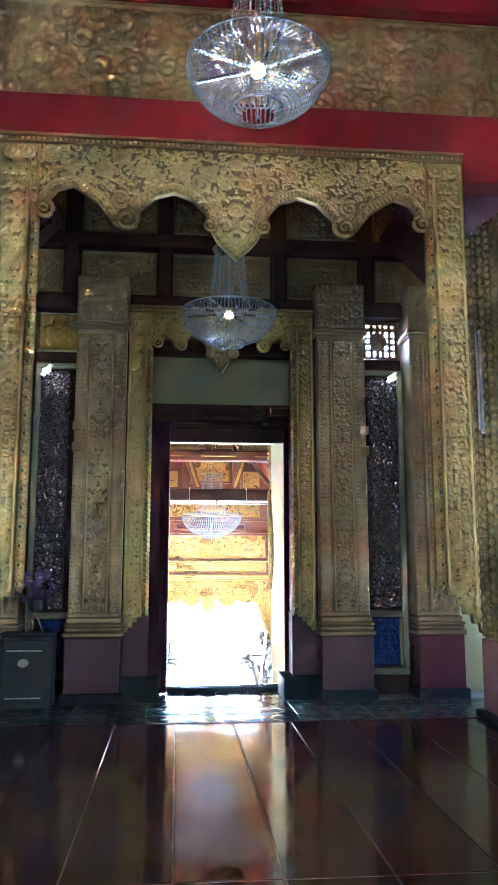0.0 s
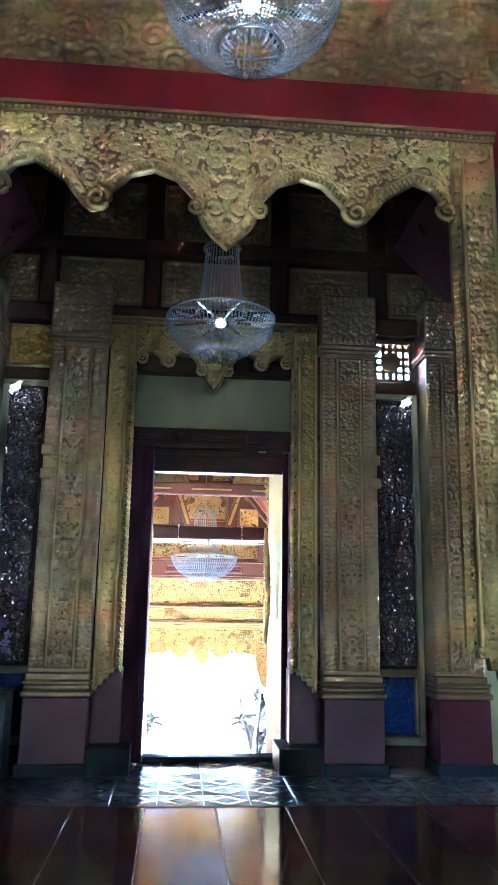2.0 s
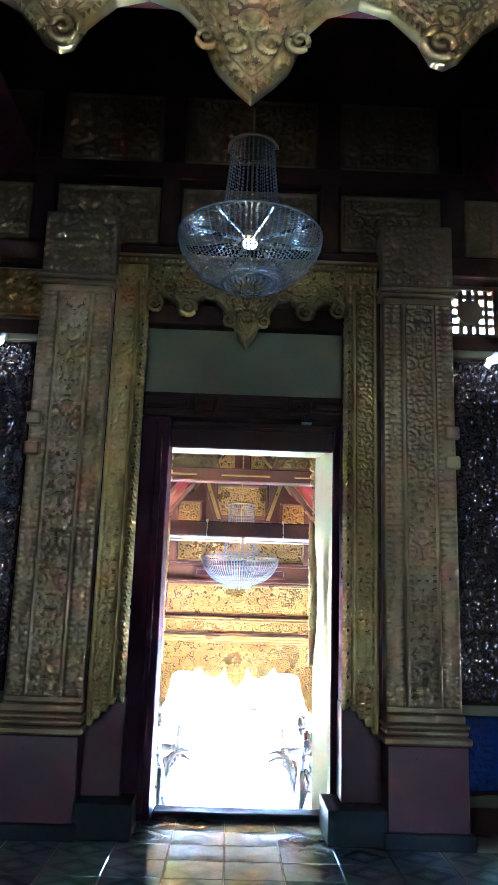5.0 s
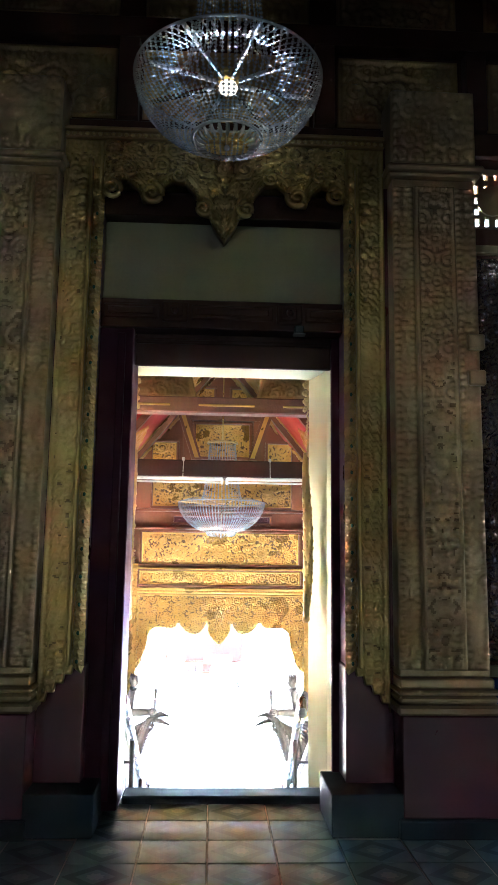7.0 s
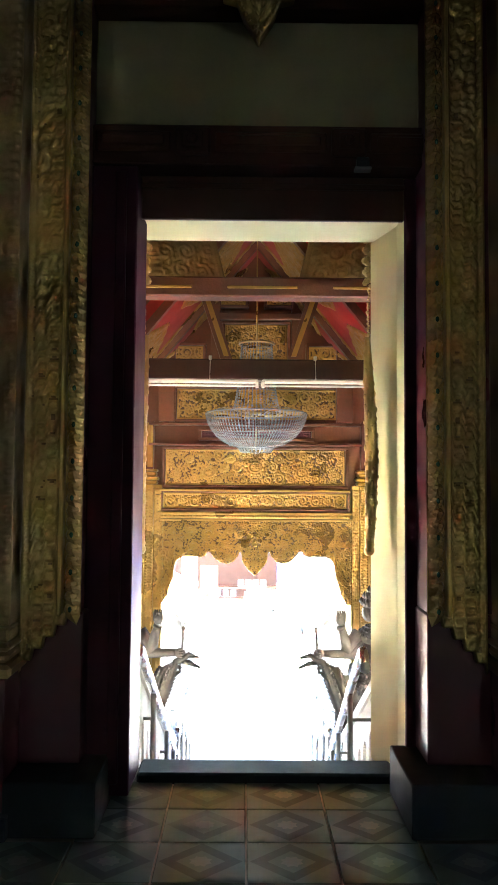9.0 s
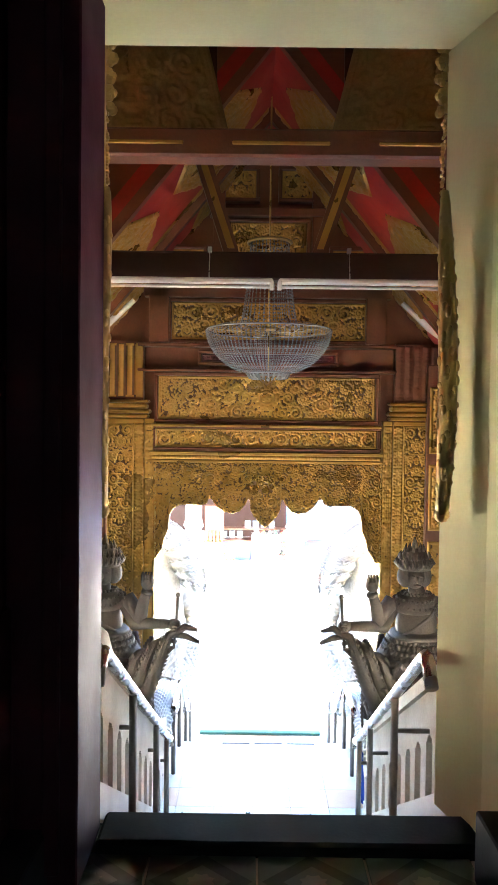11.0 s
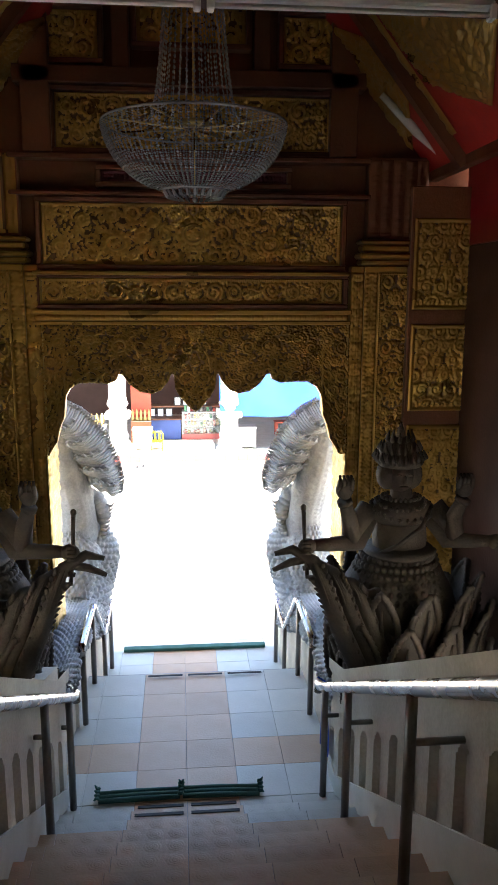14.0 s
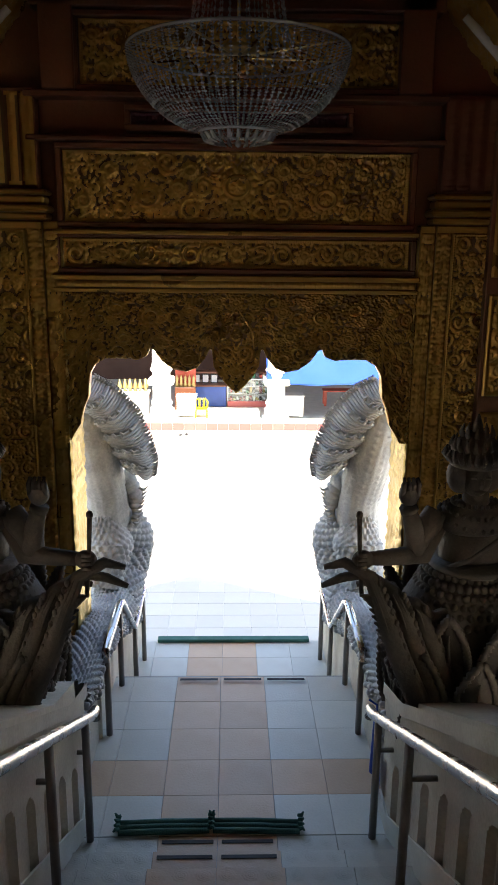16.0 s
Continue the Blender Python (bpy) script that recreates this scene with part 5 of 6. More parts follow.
def sweep(points, radii, n, m, bump):
    """A thick body along points in one upright plane; bump: its relief at each turn and length."""
    u = np.linspace(0, len(points) - 1, m)
    P = np.stack([np.interp(u, range(len(points)), [p[k] for p in points]) for k in range(3)], -1)
    for _ in range(max(2, m // len(points) // 2)):
        P[1:-1] = (P[:-2] + 2 * P[1:-1] + P[2:]) / 4
    T = np.gradient(P, axis=0)
    T /= np.linalg.norm(T, axis=1)[:, None]
    A = np.array([1.0, 0, 0]) - T * T[:, :1]
    A /= np.linalg.norm(A, axis=1)[:, None]
    B = np.cross(T, A)
    length = np.concatenate([[0], np.cumsum(np.linalg.norm(np.diff(P, axis=0), axis=1))])
    turn = np.linspace(0, 2 * math.pi, n + 1)
    L, Q = np.meshgrid(length, turn, indexing="ij")
    R = np.interp(u, range(len(points)), radii)[:, None] + bump(Q, L)
    S = P[:, None] + A[:, None] * (R * np.cos(Q))[..., None] + B[:, None] * (R * np.sin(Q))[..., None]
    return grid(S[..., 0], S[..., 1], S[..., 2])


def scales(q, l):
    return 0.03 * np.abs(np.sin(9 * q + 40 * l) * np.sin(9 * q - 40 * l)) ** 0.7


def serpent(s):
    """A white serpent: layered ribbed hoods over a beaded neck, its scaly body lying up the wall."""
    g = Geo()
    g.join(sweep([(0.87, 12.2, -0.97), (0.87, 12.9, -1.02), (0.90, 13.5, -1.2), (0.91, 13.95, -1.3), (0.90, 14.3, -1.12), (0.85, 14.32, -0.88), (0.90, 14.15, -0.62)], [0.085, 0.11, 0.13, 0.16, 0.2, 0.2, 0.15], 110, 300, scales))
    g.join(sweep([(0.98, 13.85, -1.1), (0.94, 14.0, -0.8), (0.98, 14.0, -0.5)], [0.12, 0.17, 0.02], 80, 80, scales))
    g.join(sweep([(0.95, 14.15, -0.72), (0.95, 14.05, -0.4), (0.99, 13.92, -0.12), (1.04, 13.85, 0.15), (1.08, 13.8, 0.33)], [0.17, 0.15, 0.15, 0.14, 0.06], 72, 120, lambda q, l: 0.012 * np.abs(np.sin(5 * q)) + 0.012 * (np.abs(np.sin(5 * q)) < 0.35) * np.abs(np.sin(60 * l))))
    # hoods
    us = [0, 0.2, 0.45, 0.7, 0.88, 1]
    U, V = np.meshgrid(np.linspace(0, 1, 260), np.linspace(0, 1, 50), indexing="ij")
    def curve(values):
        t = np.linspace(0, 1, 260)
        c = np.interp(t, us, values)
        for _ in range(60):
            c[1:-1] = (c[:-2] + 2 * c[1:-1] + c[2:]) / 4
        return c[:, None]
    ox, oz = curve([1.01, 0.88, 0.73, 0.64, 0.61, 0.63]), curve([0.45, 0.37, 0.2, -0.04, -0.2, -0.31])
    ix, iz = curve([1.09, 1.06, 1.02, 0.94, 0.85, 0.74]), curve([0.40, 0.22, 0.04, -0.08, -0.17, -0.27])
    X = ix + (ox - ix) * V - 0.012 * V
    Z = iz + (oz - iz) * V + 0.07 * np.sin(math.pi * V) * (U - 0.4) + 0.03 * V ** 3
    bulge = 0.15 * np.sin(math.pi * np.clip(V * 0.9 + 0.1, 0, 1)) ** 0.7
    Y = 13.86 + 0.18 * U - bulge + 0.012
    front = grid(X, Y, Z)
    g.join(front)
    g.join(grid(X, 2 * (13.9 + 0.18 * U) - Y, Z))
    ribs = 40
    for k in range(ribs):
        i = int(2 + 255 * k / (ribs - 1))
        crest = (k % 7) / 7
        lift = 0.024 + 0.05 * (1 - crest)
        js = [int(v) for v in np.linspace(6 + 10 * crest, 49, 12)]
        pts = [Vector((X[i, j] - 0.012 * v, Y[i, j] - lift * math.sin(math.pi * (0.2 + 0.5 * v)), Z[i, j] + 0.02 * math.sin(5.5 * v + 0.7))) for v, j in zip(np.linspace(0, 1, 12), js)]
        tip = pts[-1]
        pts += [tip + Vector((-0.022, 0, 0.0)), tip + Vector((-0.036, 0, 0.016)), tip + Vector((-0.026, 0, 0.03))]
        g.join(tube(pts, [0.006] + [0.0115] * 11 + [0.011, 0.009, 0.004], 6))
        if k % 7 == 0:
            for v in range(1, 11, 2):
                p = pts[v]
                g.join(tube([p, p + Vector((-0.01, -0.03, 0.012)), p + Vector((0.004, -0.035, 0.03)), p + Vector((0.016, -0.03, 0.02))], [0.014, 0.013, 0.01, 0.004], 5))
    r0 = random.Random(17)
    for k in range(420):
        y = r0.uniform(11.95, 14.5)
        z = -0.97 - max(0, y - 13.1) * 0.42
        q = r0.uniform(0.014, 0.03)
        g.join(ball((0.775 + r0.uniform(-0.015, 0.05), y, z - r0.uniform(0.0, 0.16)), (q, q, q * 0.8), 5, 4))
    for k in range(26):
        i = int(4 + 9.8 * k)
        b = (X[i, -1], Y[i, -1], Z[i, -1])
        g.join(tube([b, (b[0] - 0.022, b[1], b[2] + 0.004), (b[0] - 0.024, b[1], b[2] + 0.018), (b[0] - 0.012, b[1], b[2] + 0.026)], [0.014, 0.011, 0.008, 0.003], 5))
    # the small lower head and its beard
    g.join(sweep([(0.90, 14.1, -0.33), (0.80, 14.1, -0.36), (0.74, 14.1, -0.46), (0.75, 14.1, -0.56)], [0.09, 0.075, 0.06, 0.03], 40, 60, lambda q, l: 0.012 * np.abs(np.sin(70 * l))))
    for k in range(9):
        b = (0.72 + 0.008 * k, 14.08, -0.40 - 0.035 * k)
        g.join(tube([b, (b[0] - 0.05, b[1], b[2] - 0.01), (b[0] - 0.085, b[1], b[2] + 0.025)], [0.022, 0.013, 0.003], 5))
    for k in range(36):
        y = 12.3 + 0.06 * k
        z = -1.0 - max(0, y - 13.2) * 0.3
        g.join(tube([(0.80, y, z), (0.785, y + 0.02, z - 0.06), (0.80, y + 0.01, z - 0.1)], [0.022, 0.026, 0.008], 5))
    return g.moved(Matrix.Translation((PX, 0, 0)) @ Matrix.Diagonal((s, 1, 1, 1)))


for s in (1, -1):
    tagged(part("serpent_statue", serpent(s), STUCCO, smooth=True), "white stucco serpent with ribbed hoods beside the stairs", "statue", "stair serpents")
me = thing("gilded_medallion", 1.43, 12.25, -0.86, "small gilded lotus medallion on the stair wall", "medallion")
part("dish", lathe([(0.005, 0.02), (0.06, 0.0), (0.085, 0.03), (0.06, 0.05), (0.005, 0.05)], 14).moved(Matrix.Translation((0, 0, 0.1)) @ Matrix.Rotation(radians(80), 4, "X")), GOLD, me, smooth=True)
for k in range(12):
    a = k * math.pi / 6
    part("petal", ball((0.085 * math.cos(a), 0.0, 0.1 + 0.085 * math.sin(a)), (0.025, 0.02, 0.025), 6, 4), GOLD, me)

# ---- rails ----
for s in (1, -1):
    def side(y):
        return s * (0.612 + 0.032 * (y - 9.25)) - 0.068 + 0.02 * (y - 9.25)

    hr = thing("handrail", PX, 10.7, -0.8, "brushed steel handrail beside the upper stairs", "handrail", "stair handrails")
    path = [(9.09, 0.50), (9.17, 0.575), (9.22, 0.58), (9.28, 0.55), (11.9, -0.885), (11.99, -0.93), (12.05, -0.945), (12.065, -1.0)]
    part("top_rail", tube([(side(y), y - 10.7, z + 0.8) for y, z in path], 0.026, 10), STEEL, hr, smooth=True)
    for y in (10.02, 11.08, 11.78):
        x = side(y)
        zr = 0.58 - 0.544 * (y - 9.22)
        foot = -RISE * (int((y - TOP) / GO) + 1) + 0.01
        part("post", tube([(x, y - 10.7, foot + 0.8), (x, y - 10.7, zr + 0.8)], 0.019, 8), BACKLIT_STEEL, hr, smooth=True)
        part("wall_stay", tube([(x, y - 10.7, zr + 0.62), (s * 0.755, y - 10.7, zr + 0.62)], 0.012, 6), BACKLIT_STEEL, hr, smooth=True)
    x = 0.745 * s
    hr = thing("handrail", PX, 13.6, -1.5, "brushed steel handrail beside the lower landing", "handrail", "stair handrails")
    path = [(12.58, -0.98), (12.6, -0.92), (13.2, -0.91), (13.28, -0.94), (13.86, -1.42), (13.92, -1.44), (14.5, -1.40), (14.54, -1.44)]
    part("top_rail", tube([(x, y - 13.6, z + 1.5) for y, z in path], 0.024, 10), STEEL, hr, smooth=True)
    for y, zr, foot in ((12.63, -0.92, -1.5), (13.17, -0.91, -1.5), (13.9, -1.44, -2.05), (14.46, -1.40, -2.05)):
        part("post", tube([(x, y - 13.6, foot + 1.5), (x, y - 13.6, zr + 1.5)], 0.019, 8), BACKLIT_STEEL, hr, smooth=True)

MATG = shade("green_woven_mat", (0.03, 0.12, 0.09), (0.02, 0.06, 0.05), 0.8, 0, 90, 8, 0.4)
for x, w, turn in ((0.185, 0.45, 1.5), (0.645, 0.43, -2)):
    mt = thing("rolled_mat", x, 11.855, -1.49, "green striped woven mat rolled up and tied", "mat", "rolled mats", turn=turn)
    for k in range(3):
        part("roll", tube([(-w / 2, -0.04 + 0.033 * k, 0.019), (0, -0.04 + 0.033 * k, 0.021), (w / 2, -0.04 + 0.033 * k, 0.019)], [0.014, 0.016, 0.013], 8), MATG, mt, smooth=True)
    for e in (-1, 1):
        for k in range(4):
            part("tie_end", tube([(e * w / 2, -0.03 + 0.03 * k, 0.03), (e * (w / 2 + 0.015), -0.04 + 0.03 * k, 0.04), (e * (w / 2 + 0.025), -0.045 + 0.035 * k, 0.03 + 0.008 * k)], [0.012, 0.01, 0.004], 5), MATG, mt)

# ---- the shops over the yard ----
SUNWHITE = shade("white_painted_pillar", (0.78, 0.77, 0.74), (0.6, 0.58, 0.54), 0.7, 0, 50, 3, 0.15)
BLUE = shade("blue_painted_counter", (0.02, 0.07, 0.30), None, 0.4)
TARP = shade("blue_tarpaulin", (0.013, 0.06, 0.35), (0.011, 0.046, 0.27), 0.7, 0, 12, 1.2, 0.15)
TARP.node_tree.nodes["Principled BSDF"].inputs["Specular IOR Level"].default_value = 0.22
YELLOW = shade("yellow_plastic", (0.75, 0.55, 0.01), None, 0.35, 0, 30, 3, 0.02)
GLASS = shade("display_glass", (0.9, 0.95, 0.95), None, 0.05, 0, 30, 3, 0, glass=0.95)
PINK = shade("pink_kerb_tile", (0.42, 0.09, 0.08), (0.32, 0.07, 0.06), 0.4, 0, 50, 4, 0.08)
REDTABLE = shade("red_table_paint", (0.40, 0.06, 0.03), None, 0.5)
SF = GZ + 0.17
for x in (-1.02, 1.58):
    pl = thing("veranda_pillar", x, 25.75, GZ, "white painted moulded veranda pillar", "pillar", "veranda pillars")
    part("base", boxes((-0.3, 0.3, -0.3, 0.3, 0, 0.25, 0.02), (-0.26, 0.26, -0.26, 0.26, 0.252, 0.34, 0.02)), SUNWHITE, pl)
    part("shaft", lathe([(0.24, 0.34), (0.27, 0.42), (0.22, 0.5), (0.25, 0.58), (0.205, 0.66), (0.2, 1.25), (0.25, 1.32), (0.22, 1.4), (0.2, 1.5), (0.2, 3.9)], 20), SUNWHITE, pl)
    part("collar", boxes((-0.29, 0.29, -0.29, 0.29, 1.0, 1.14, 0.03)), SUNWHITE, pl)
tp = thing("tarpaulin", 3.1, 25.5, -1.5, "bright blue tarpaulin awning hung along the veranda", "awning")
U, V = np.meshgrid(np.linspace(-1.75, 3.5, 60), np.linspace(0, 1, 14), indexing="ij")
part("sheet", grid(U, 0.03 * np.sin(3 * U) + 0.6 * V, V * 1.5 + 0.03 * np.sin(2.2 * U) * (1 - V)), TARP, tp, smooth=True)
part("hem", tube([(-1.75, -0.01, 0), (3.5, -0.01, 0.0)], 0.012, 6), TARP, tp)
ct = thing("shop_counter", 0.02, 27.5, SF, "blue painted shop counter on the veranda", "counter")
part("front", box(-0.42, 0.42, -0.2, 0.25, 0, 0.5, 0.01), BLUE, ct)
part("top", box(-0.45, 0.45, -0.23, 0.28, 0.502, 0.54, 0.008), BROWN_WOOD, ct)
gc = thing("glass_display_case", 1.0, 27.5, SF, "glass display case filled with small goods", "display case")
part("base", box(-0.53, 0.53, -0.22, 0.25, 0, 0.14, 0.008), PINK, gc)
part("frame", boxes(*[(a, a + 0.02, b, b + 0.02, 0.142, 0.68, 0.003) for a in (-0.53, 0.51) for b in (-0.22, 0.23)], (-0.53, 0.53, -0.22, 0.25, 0.68, 0.7, 0.004)), SILVER, gc)
part("shelf", boxes((-0.51, 0.51, -0.19, 0.23, 0.32, 0.335, 0.003), (-0.51, 0.51, -0.19, 0.23, 0.5, 0.515, 0.003)), SILVER, gc)
part("front_pane", box(-0.51, 0.51, -0.215, -0.208, 0.142, 0.68, 0.001), GLASS, gc)
rr = random.Random(7)
tints = [shade("goods_" + n, c, None, 0.5) for n, c in (("red", (0.5, 0.08, 0.05)), ("white", (0.7, 0.68, 0.6)), ("gold", (0.6, 0.42, 0.1)), ("green", (0.1, 0.3, 0.15)), ("dark", (0.06, 0.05, 0.05)))]
for lv in (0.142, 0.336, 0.516, 0.702):
    for k in range(12):
        x = -0.47 + 0.082 * k
        h = rr.uniform(0.04, 0.13)
        b = part("packet", box(x, x + 0.06, rr.uniform(-0.15, 0), 0.14, 0, h, 0.006), rr.choice(tints), at=spot(1.0, 27.5, SF + lv))
        tagged(b, "small boxed goods in the display case", "box", "shop goods")
for k in range(7):
    fr_ = thing("picture_frame", -0.3 + 0.22 * k, 27.62 + 0.02 * (k % 2), SF + 0.541 if k < 3 else SF + 0.83, "small framed picture standing in the shop", "picture", "shop pictures")
    part("frame", boxes((-0.09, 0.09, 0, 0.02, 0.0, 0.02), (-0.09, 0.09, 0, 0.02, 0.2, 0.22), (-0.09, -0.07, 0, 0.02, 0.02, 0.2), (0.07, 0.09, 0, 0.02, 0.02, 0.2)), BLACK, fr_)
    part("picture", box(-0.07, 0.07, 0.008, 0.016, 0.02, 0.2, 0.001), SUNWHITE, fr_)
sh = thing("goods_shelf", 0.6, 27.85, SF, "dark wooden shelf behind the counter", "shelf")
part("board", box(-1.2, 1.2, -0.3, 0.1, 0.79, 0.828, 0.006), BROWN_WOOD, sh)
for x in (-1.1, 1.1):
    part("leg", box(x - 0.03, x + 0.03, -0.1, 0.05, 0, 0.79), BROWN_WOOD, sh)
for x, w, h in ((-0.48, 0.22, 0.47), (2.02, 0.22, 0.5)):
    wc = thing("white_cabinet", x, 26.2, SF, "white painted low cabinet on the veranda", "cabinet", "white cabinets")
    part("body", box(-w, w, -0.2, 0.2, 0.03, h, 0.01), SUNWHITE, wc)
    part("top", box(-w - 0.02, w + 0.02, -0.22, 0.22, h + 0.001, h + 0.025, 0.006), SUNWHITE, wc)
    part("door", box(-w + 0.03, -0.005, -0.212, -0.2, 0.07, h - 0.04, 0.004), SUNWHITE, wc)
    part("door", box(0.005, w - 0.03, -0.212, -0.2, 0.07, h - 0.04, 0.004), SUNWHITE, wc)
    for fx in (-w + 0.04, w - 0.04):
        part("foot", box(fx - 0.02, fx + 0.02, -0.15, 0.15, 0, 0.03, 0.003), SUNWHITE, wc)
stl = thing("plastic_chair", -0.13, 26.0, SF, "yellow moulded plastic chair on the veranda", "chair")
part("seat", box(-0.13, 0.13, -0.13, 0.13, 0.19, 0.21, 0.008), YELLOW, stl)
for x in (-0.12, 0.12):
    for y in (-0.12, 0.12):
        part("leg", tube([(x * 1.15, y * 1.15, 0), (x, y, 0.19)], [0.016, 0.02], 6), YELLOW, stl)
part("backrest", tube([(-0.13, 0.12, 0.2), (-0.14, 0.15, 0.34), (-0.09, 0.16, 0.41), (0.09, 0.16, 0.41), (0.14, 0.15, 0.34), (0.13, 0.12, 0.2)], 0.02, 6), YELLOW, stl, smooth=True)
for x in (-0.05, 0.05):
    part("back_slat", box(x - 0.02, x + 0.02, 0.135, 0.155, 0.21, 0.40, 0.004), YELLOW, stl)
tb = thing("red_table", 3.3, 27.6, SF, "red painted low table in the shaded shop", "table")
part("top", box(-0.42, 0.42, -0.2, 0.2, 0.36, 0.4, 0.008), REDTABLE, tb)
for x in (-0.37, 0.37):
    for y in (-0.16, 0.16):
        part("leg", box(x - 0.03, x + 0.03, y - 0.03, y + 0.03, 0, 0.36), REDTABLE, tb)
al = thing("altar_table", -1.75, 26.4, SF, "white altar table with gilded offerings", "table")
part("top", box(-0.4, 0.4, -0.2, 0.2, 0.5, 0.54, 0.008), SUNWHITE, al)
part("front", box(-0.38, 0.38, -0.17, 0.17, 0, 0.5, 0.008), SUNWHITE, al)
for k in range(6):
    of = tagged(part("offering_bowl", lathe([(0.05, 0), (0.02, 0.05), (0.07, 0.1), (0.05, 0.16), (0.02, 0.24 + 0.03 * (k % 3)), (0.004, 0.3)], 10), GOLD, smooth=True, at=(-2.05 + 0.12 * k, 26.35 + 0.04 * (k % 2), SF + 0.54)), "gilded offering bowl with a pointed lid", "bowl", "offerings")
al2 = thing("offering_stand", -0.55, 27.0, SF, "dark stand crowded with gilded ornaments", "stand")
part("body", box(-0.25, 0.25, -0.15, 0.15, 0, 0.55, 0.01), BROWN_WOOD, al2)
part("back_board", box(-0.25, 0.25, 0.12, 0.16, 0.552, 1.5, 0.01), REDTABLE, al2)
for k in range(5):
    tagged(part("gilded_ornament", lathe([(0.04, 0), (0.05, 0.06), (0.025, 0.12), (0.04, 0.2), (0.004, 0.3)], 8), GOLD, smooth=True, at=(-0.75 + 0.1 * k, 26.95, SF + 0.552)), "small gilded ornament on the stand", "ornament", "stand ornaments")
for x, y in ((-0.55, 24.9), (-0.42, 24.95), (2.9, 25.0), (3.05, 24.95)):
    sl = tagged(part("slipper", box(-0.035, 0.035, -0.1, 0.1, 0, 0.02, 0.01).join(tube([(-0.03, -0.02, 0.015), (0, -0.04, 0.045), (0.03, -0.02, 0.015)], 0.008, 5)), BLACK, at=(x, y, GZ)), "dark rubber slipper lying on the yard", "slipper", "slippers")

# ---- floor pieces ----
fl = bpy.data.objects["floor"]
bm_mesh = None
for i in range(-6, 9):
    for j in range(4):
        y0, y1 = (-6.5 + 3.44 * j + (0.0 if j == 0 else 0.0), -6.5 + 3.44 * (j + 1) - 0.004)
        plank = part("floor_board", box(0.005, 0.525, 0.004, 3.43, -0.019, 0.0, 0.002), BOARD, fl, mesh=bm_mesh, at=(0.53 * i, y0, 0))
        bm_mesh = plank.data
strip = setting("floor_strip", box(-3.6, 4.6, 7.235, 7.262, -0.02, 0.006, 0.003), DARK_WOOD, "dark wooden edge strip between boards and tiles", "trim")


def hall_tile(w):
    g = box(0.004, w - 0.004, 0.004, w - 0.004, -0.005, 0.0, 0.002)
    m = bpy.data.meshes.new("floor_tile")
    n0 = len(g.f)
    c, r, q = w / 2, w * 0.46, w * 0.27
    d = [(c - r, c), (c, c - r), (c + r, c), (c, c + r)]
    e = [(c - q, c), (c, c - q), (c + q, c), (c, c + q)]
    g.add([(x, y, 0.0012) for x, y in d + e], [(k, (k + 1) % 4, 4 + (k + 1) % 4, 4 + k) for k in range(4)])
    n1 = len(g.f)
    g.add([(c + w * 0.1 * (1 + 0.35 * (k % 2)) * math.cos(k * math.pi / 8), c + w * 0.1 * (1 + 0.35 * (k % 2)) * math.sin(k * math.pi / 8), 0.0014) for k in range(16)], [tuple(range(16))])
    m.from_pydata((np.array(g.v) * K).tolist(), [], g.f)
    for mm in (TILE_BLUE, TILE_DARK, TILE_PALE):
        m.materials.append(mm)
    for k, p in enumerate(m.polygons):
        p.material_index = 0 if k < n0 else (1 if k < n1 else 2)
    return m


TW = 0.36
tile = hall_tile(TW)
for i in range(-11, 12):
    for j in range(6):
        x, y = 0.445 + TW * i, 7.265 + 0.325 * j
        if y < 8.2 or (-0.65 < x - 0.12 < 0.95):
            if y < 8.6:
                part("floor_tile", None, None, hall_base, mesh=tile, at=Matrix.Translation(Vector((x, y, 0)) * K) @ Matrix.Diagonal((1, 0.9, 1, 1)))

STRIP = shade("black_rubber_strip", (0.02, 0.018, 0.018), None, 0.7)


def step_tile(w, d, mat, nm="step_tile", rings=True):
    g = box(0.001, w - 0.001, 0.0, d - 0.0015, -0.012, 0.0, 0.001)
    for a in range(3 if rings else 0):
        for b in range(3):
            s = w / 3
            for q in (0.42, 0.28, 0.14):
                cx, cy = (a + 0.5) * s, (b + 0.5) * d / 3
                n = 8
                ring = [(cx + s * q * math.cos(2 * math.pi * k / n), cy + d / 3 * q * math.sin(2 * math.pi * k / n), 0.0004) for k in range(n)] + [(cx + s * q * 0.8 * math.cos(2 * math.pi * k / n), cy + d / 3 * q * 0.8 * math.sin(2 * math.pi * k / n), 0.0011) for k in range(n)]
                g.add(ring, [(k, (k + 1) % n, n + (k + 1) % n, n + k) for k in range(n)])
    m = bpy.data.meshes.new(nm)
    m.from_pydata((np.array(g.v) * K).tolist(), [], g.f)
    m.materials.append(mat)
    return m


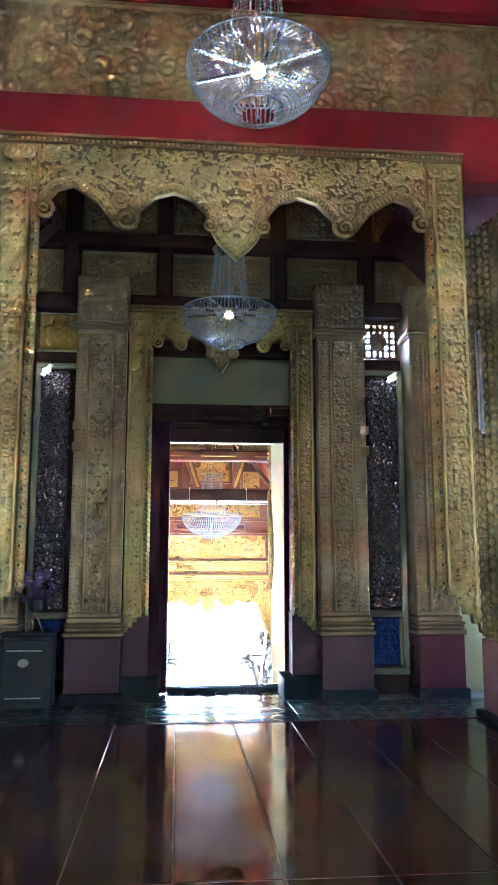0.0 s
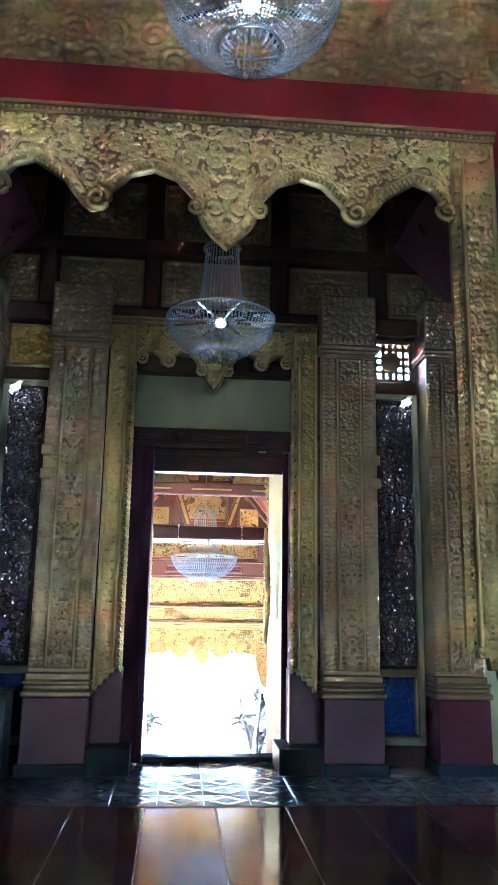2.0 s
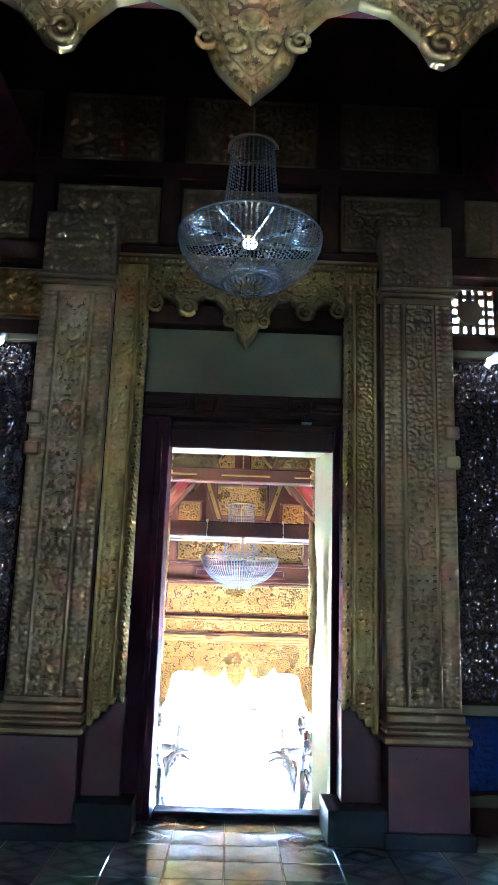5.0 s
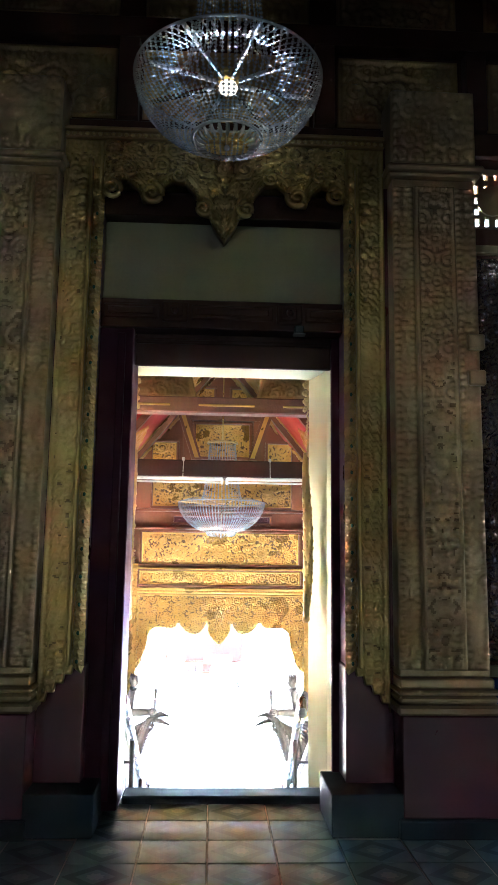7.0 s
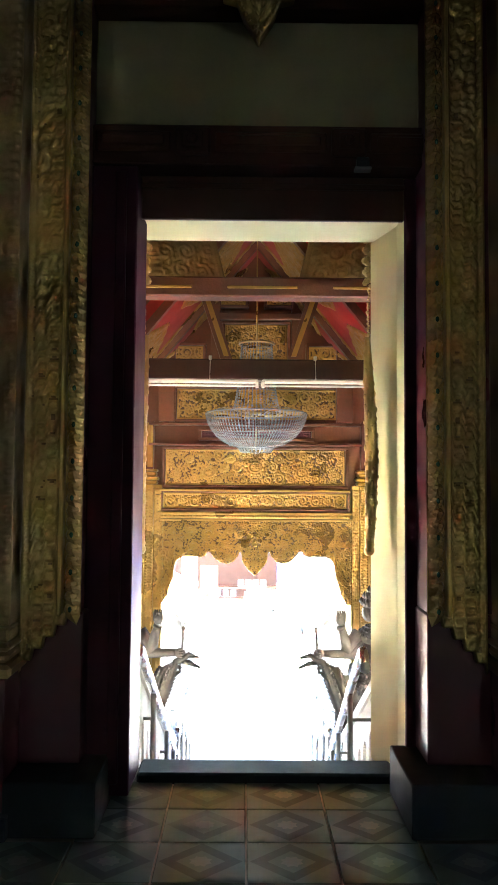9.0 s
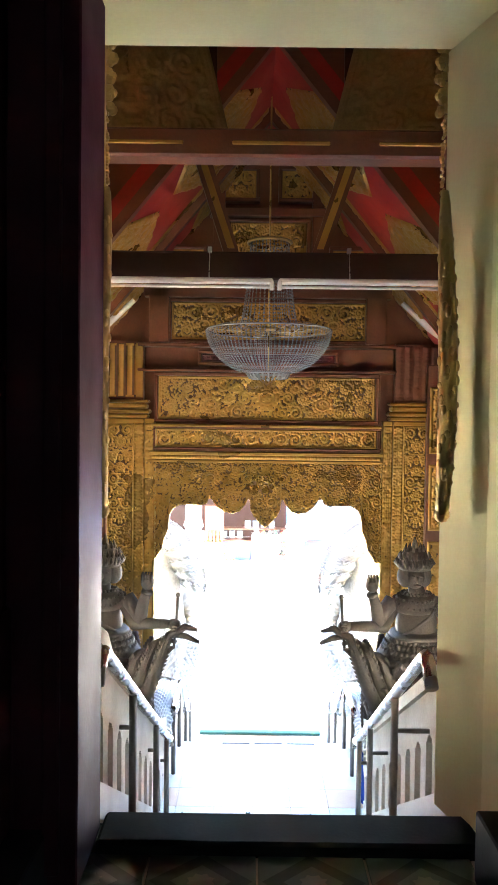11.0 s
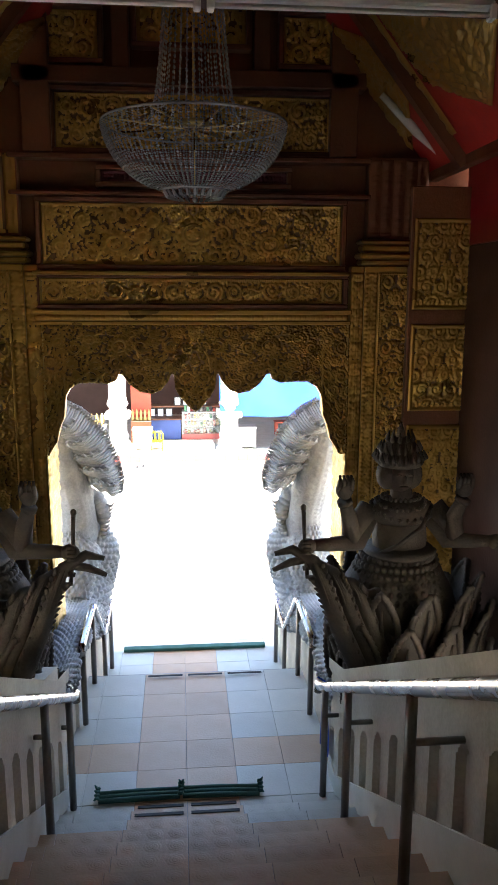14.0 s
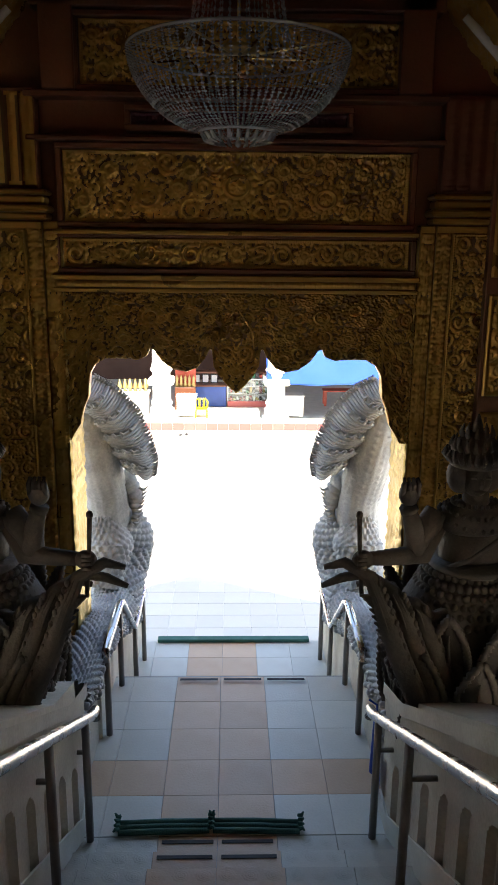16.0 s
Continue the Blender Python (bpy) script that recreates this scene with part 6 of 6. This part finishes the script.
TS = 0.2925
cols = [-0.425 + TS * k for k in range(7)]
treads = {True: step_tile(TS, GO, STEP_TAN), False: step_tile(TS, GO, STEP_GREY)}
risers = {}
for flag, mat in ((True, STEP_TAN), (False, STEP_GREY)):
    g = box(0.002, TS - 0.002, -0.012, 0.0, -RISE + 0.014, -0.013, 0.002)
    m = bpy.data.meshes.new("riser_tile")
    m.from_pydata((np.array(g.v) * K).tolist(), [], g.f)
    m.materials.append(mat)
    risers[flag] = m
squares = {True: step_tile(TS, TS, STEP_TAN, "landing_tile", False), False: step_tile(TS, TS, STEP_GREY, "landing_tile", False)}
for k in range(11):
    y0, z = TOP + GO * k, -RISE * (k + 1)
    for i, x in enumerate(cols[:6]):
        warm = k < 8 or i in (2, 3)
        part("step_tile", None, None, st, mesh=treads[warm], at=(x, y0 + 0.001, z + 0.013))
        if k:
            part("riser_tile", None, None, st, mesh=risers[warm], at=(x, y0 + 0.013, z + RISE + 0.012))
    if k > 8:
        for i in (2, 3):
            part("grip_strip", box(0.02, TS - 0.02, 0, 0.022, 0, 0.004, 0.001), STRIP, st, at=(cols[i], y0 + GO - 0.05, z + 0.014))
for j in range(5):
    for i, x in enumerate(cols[:6]):
        part("landing_tile", None, None, st, mesh=squares[j == 1 or i in (2, 3)], at=(x, 11.805 + TS * j, -1.487))
for i in (2, 3, 4):
    part("grip_strip", box(0.02, TS - 0.02, 0, 0.022, 0, 0.004, 0.001), STRIP, st, at=(cols[i], 13.2, -1.473))
for j in range(4):
    for i, x in enumerate(cols[:6]):
        part("landing_tile", None, None, st, mesh=squares[i in (2, 3)], at=(x, 13.62 + TS * j, -2.037))
part("edge_strip", box(-0.12, 1.22, 14.74, 14.81, -2.03, -2.0, 0.004), MATG, st)
yard_m = None
g = box(0.003, TS - 0.003, 0.003, TS - 0.003, -0.01, 0.006, 0.002)
gnd = bpy.data.objects["ground"]
YT = shade("yard_tile", (0.60, 0.55, 0.46), (0.54, 0.48, 0.39), 0.6, 0, 50, 3, 0.1, spread=0.05)
for j in range(17):
    for i in range(-4, 12):
        p_ = part("yard_tile", g, YT, gnd, mesh=yard_m, at=(-0.425 + TS * (i - 1), 15.42 + TS * j, GZ))
        yard_m = p_.data
kerb_m = None
kf = bpy.data.objects["shop_floor"]
g = box(0.004, 0.246, -0.02, 0.0, 0.0, 0.165, 0.004)
for i in range(44):
    p_ = part("kerb_tile", g, PINK, kf, mesh=kerb_m, at=(-4.0 + 0.25 * i, 25.398, GZ + 0.002))
    kerb_m = p_.data

# sunk arches along the stair walls
for s, nm in ((1, "stair_wall_east"), (-1, "stair_wall_west")):
    Y, T = np.meshgrid(np.linspace(9.3, 11.98, 190), np.linspace(0, 1, 80), indexing="ij")
    foot = -0.576 * (Y - 9.2)
    head = np.interp(Y, [9.22, 9.6, 9.75, 11.6, 12.0], [0.72, 0.55, 0.40, -0.62, -0.75]) - 0.004
    Z = foot + (head - foot) * T
    u = ((Y - 9.42) % 0.24) - 0.12
    r = 0.055
    top = foot + 0.36
    inside = (np.abs(u) < r) & (Z > foot + 0.08) & (Z < top + np.sqrt(np.clip(r * r - u * u, 0, None)))
    ledge = (Z > head - 0.075)
    H = np.where(inside, 0.006, np.where(ledge, 0.055, 0.036))
    sheet = grid(PX + s * (0.79 - H), Y, Z)
    part("arched_face", sheet, GREY_WALL, bpy.data.objects[nm])
    part("tile_skirt", prism([(9.3, -0.2), (9.3, 0.06), (11.8, -1.38), (12.0, -1.38), (12.0, -1.6)], -0.012 if s > 0 else -0.0, 0.0 if s > 0 else 0.012).moved(Matrix.Translation((PX + s * 0.745, 0, 0)) @ Matrix.Rotation(radians(90), 4, "Z")), STEP_GREY, bpy.data.objects[nm])

hose = thing("blue_cloth", 1.29, 12.15, -1.5, "blue cloth hung on the stair rail", "cloth")
U, V = np.meshgrid(np.linspace(-0.09, 0.09, 14), np.linspace(0, 1, 18), indexing="ij")
part("fold", grid(0.012 * np.sin(60 * U + 3 * V), U, 0.05 + 0.4 * V), TARP, hose, smooth=True)
part("cord", tube([(0, 0, 0.45), (0, 0.02, 0.5), (-0.04, 0.04, 0.52)], 0.006, 5), TARP, hose)
for dx in (-0.38, 0.42):
    wire = thing("lamp_wire", PX + dx, 10.7, 2.26, "thin wire holding the tube light to the beam", "wire", "lamp wires")
    part("strand", tube([(0, 0.0, 0), (0, 0.06, 0.2)], 0.003, 5), SILVER, wire)
    part("clip", box(-0.012, 0.012, 0.05, 0.08, 0.17, 0.2, 0.003), SILVER, wire)
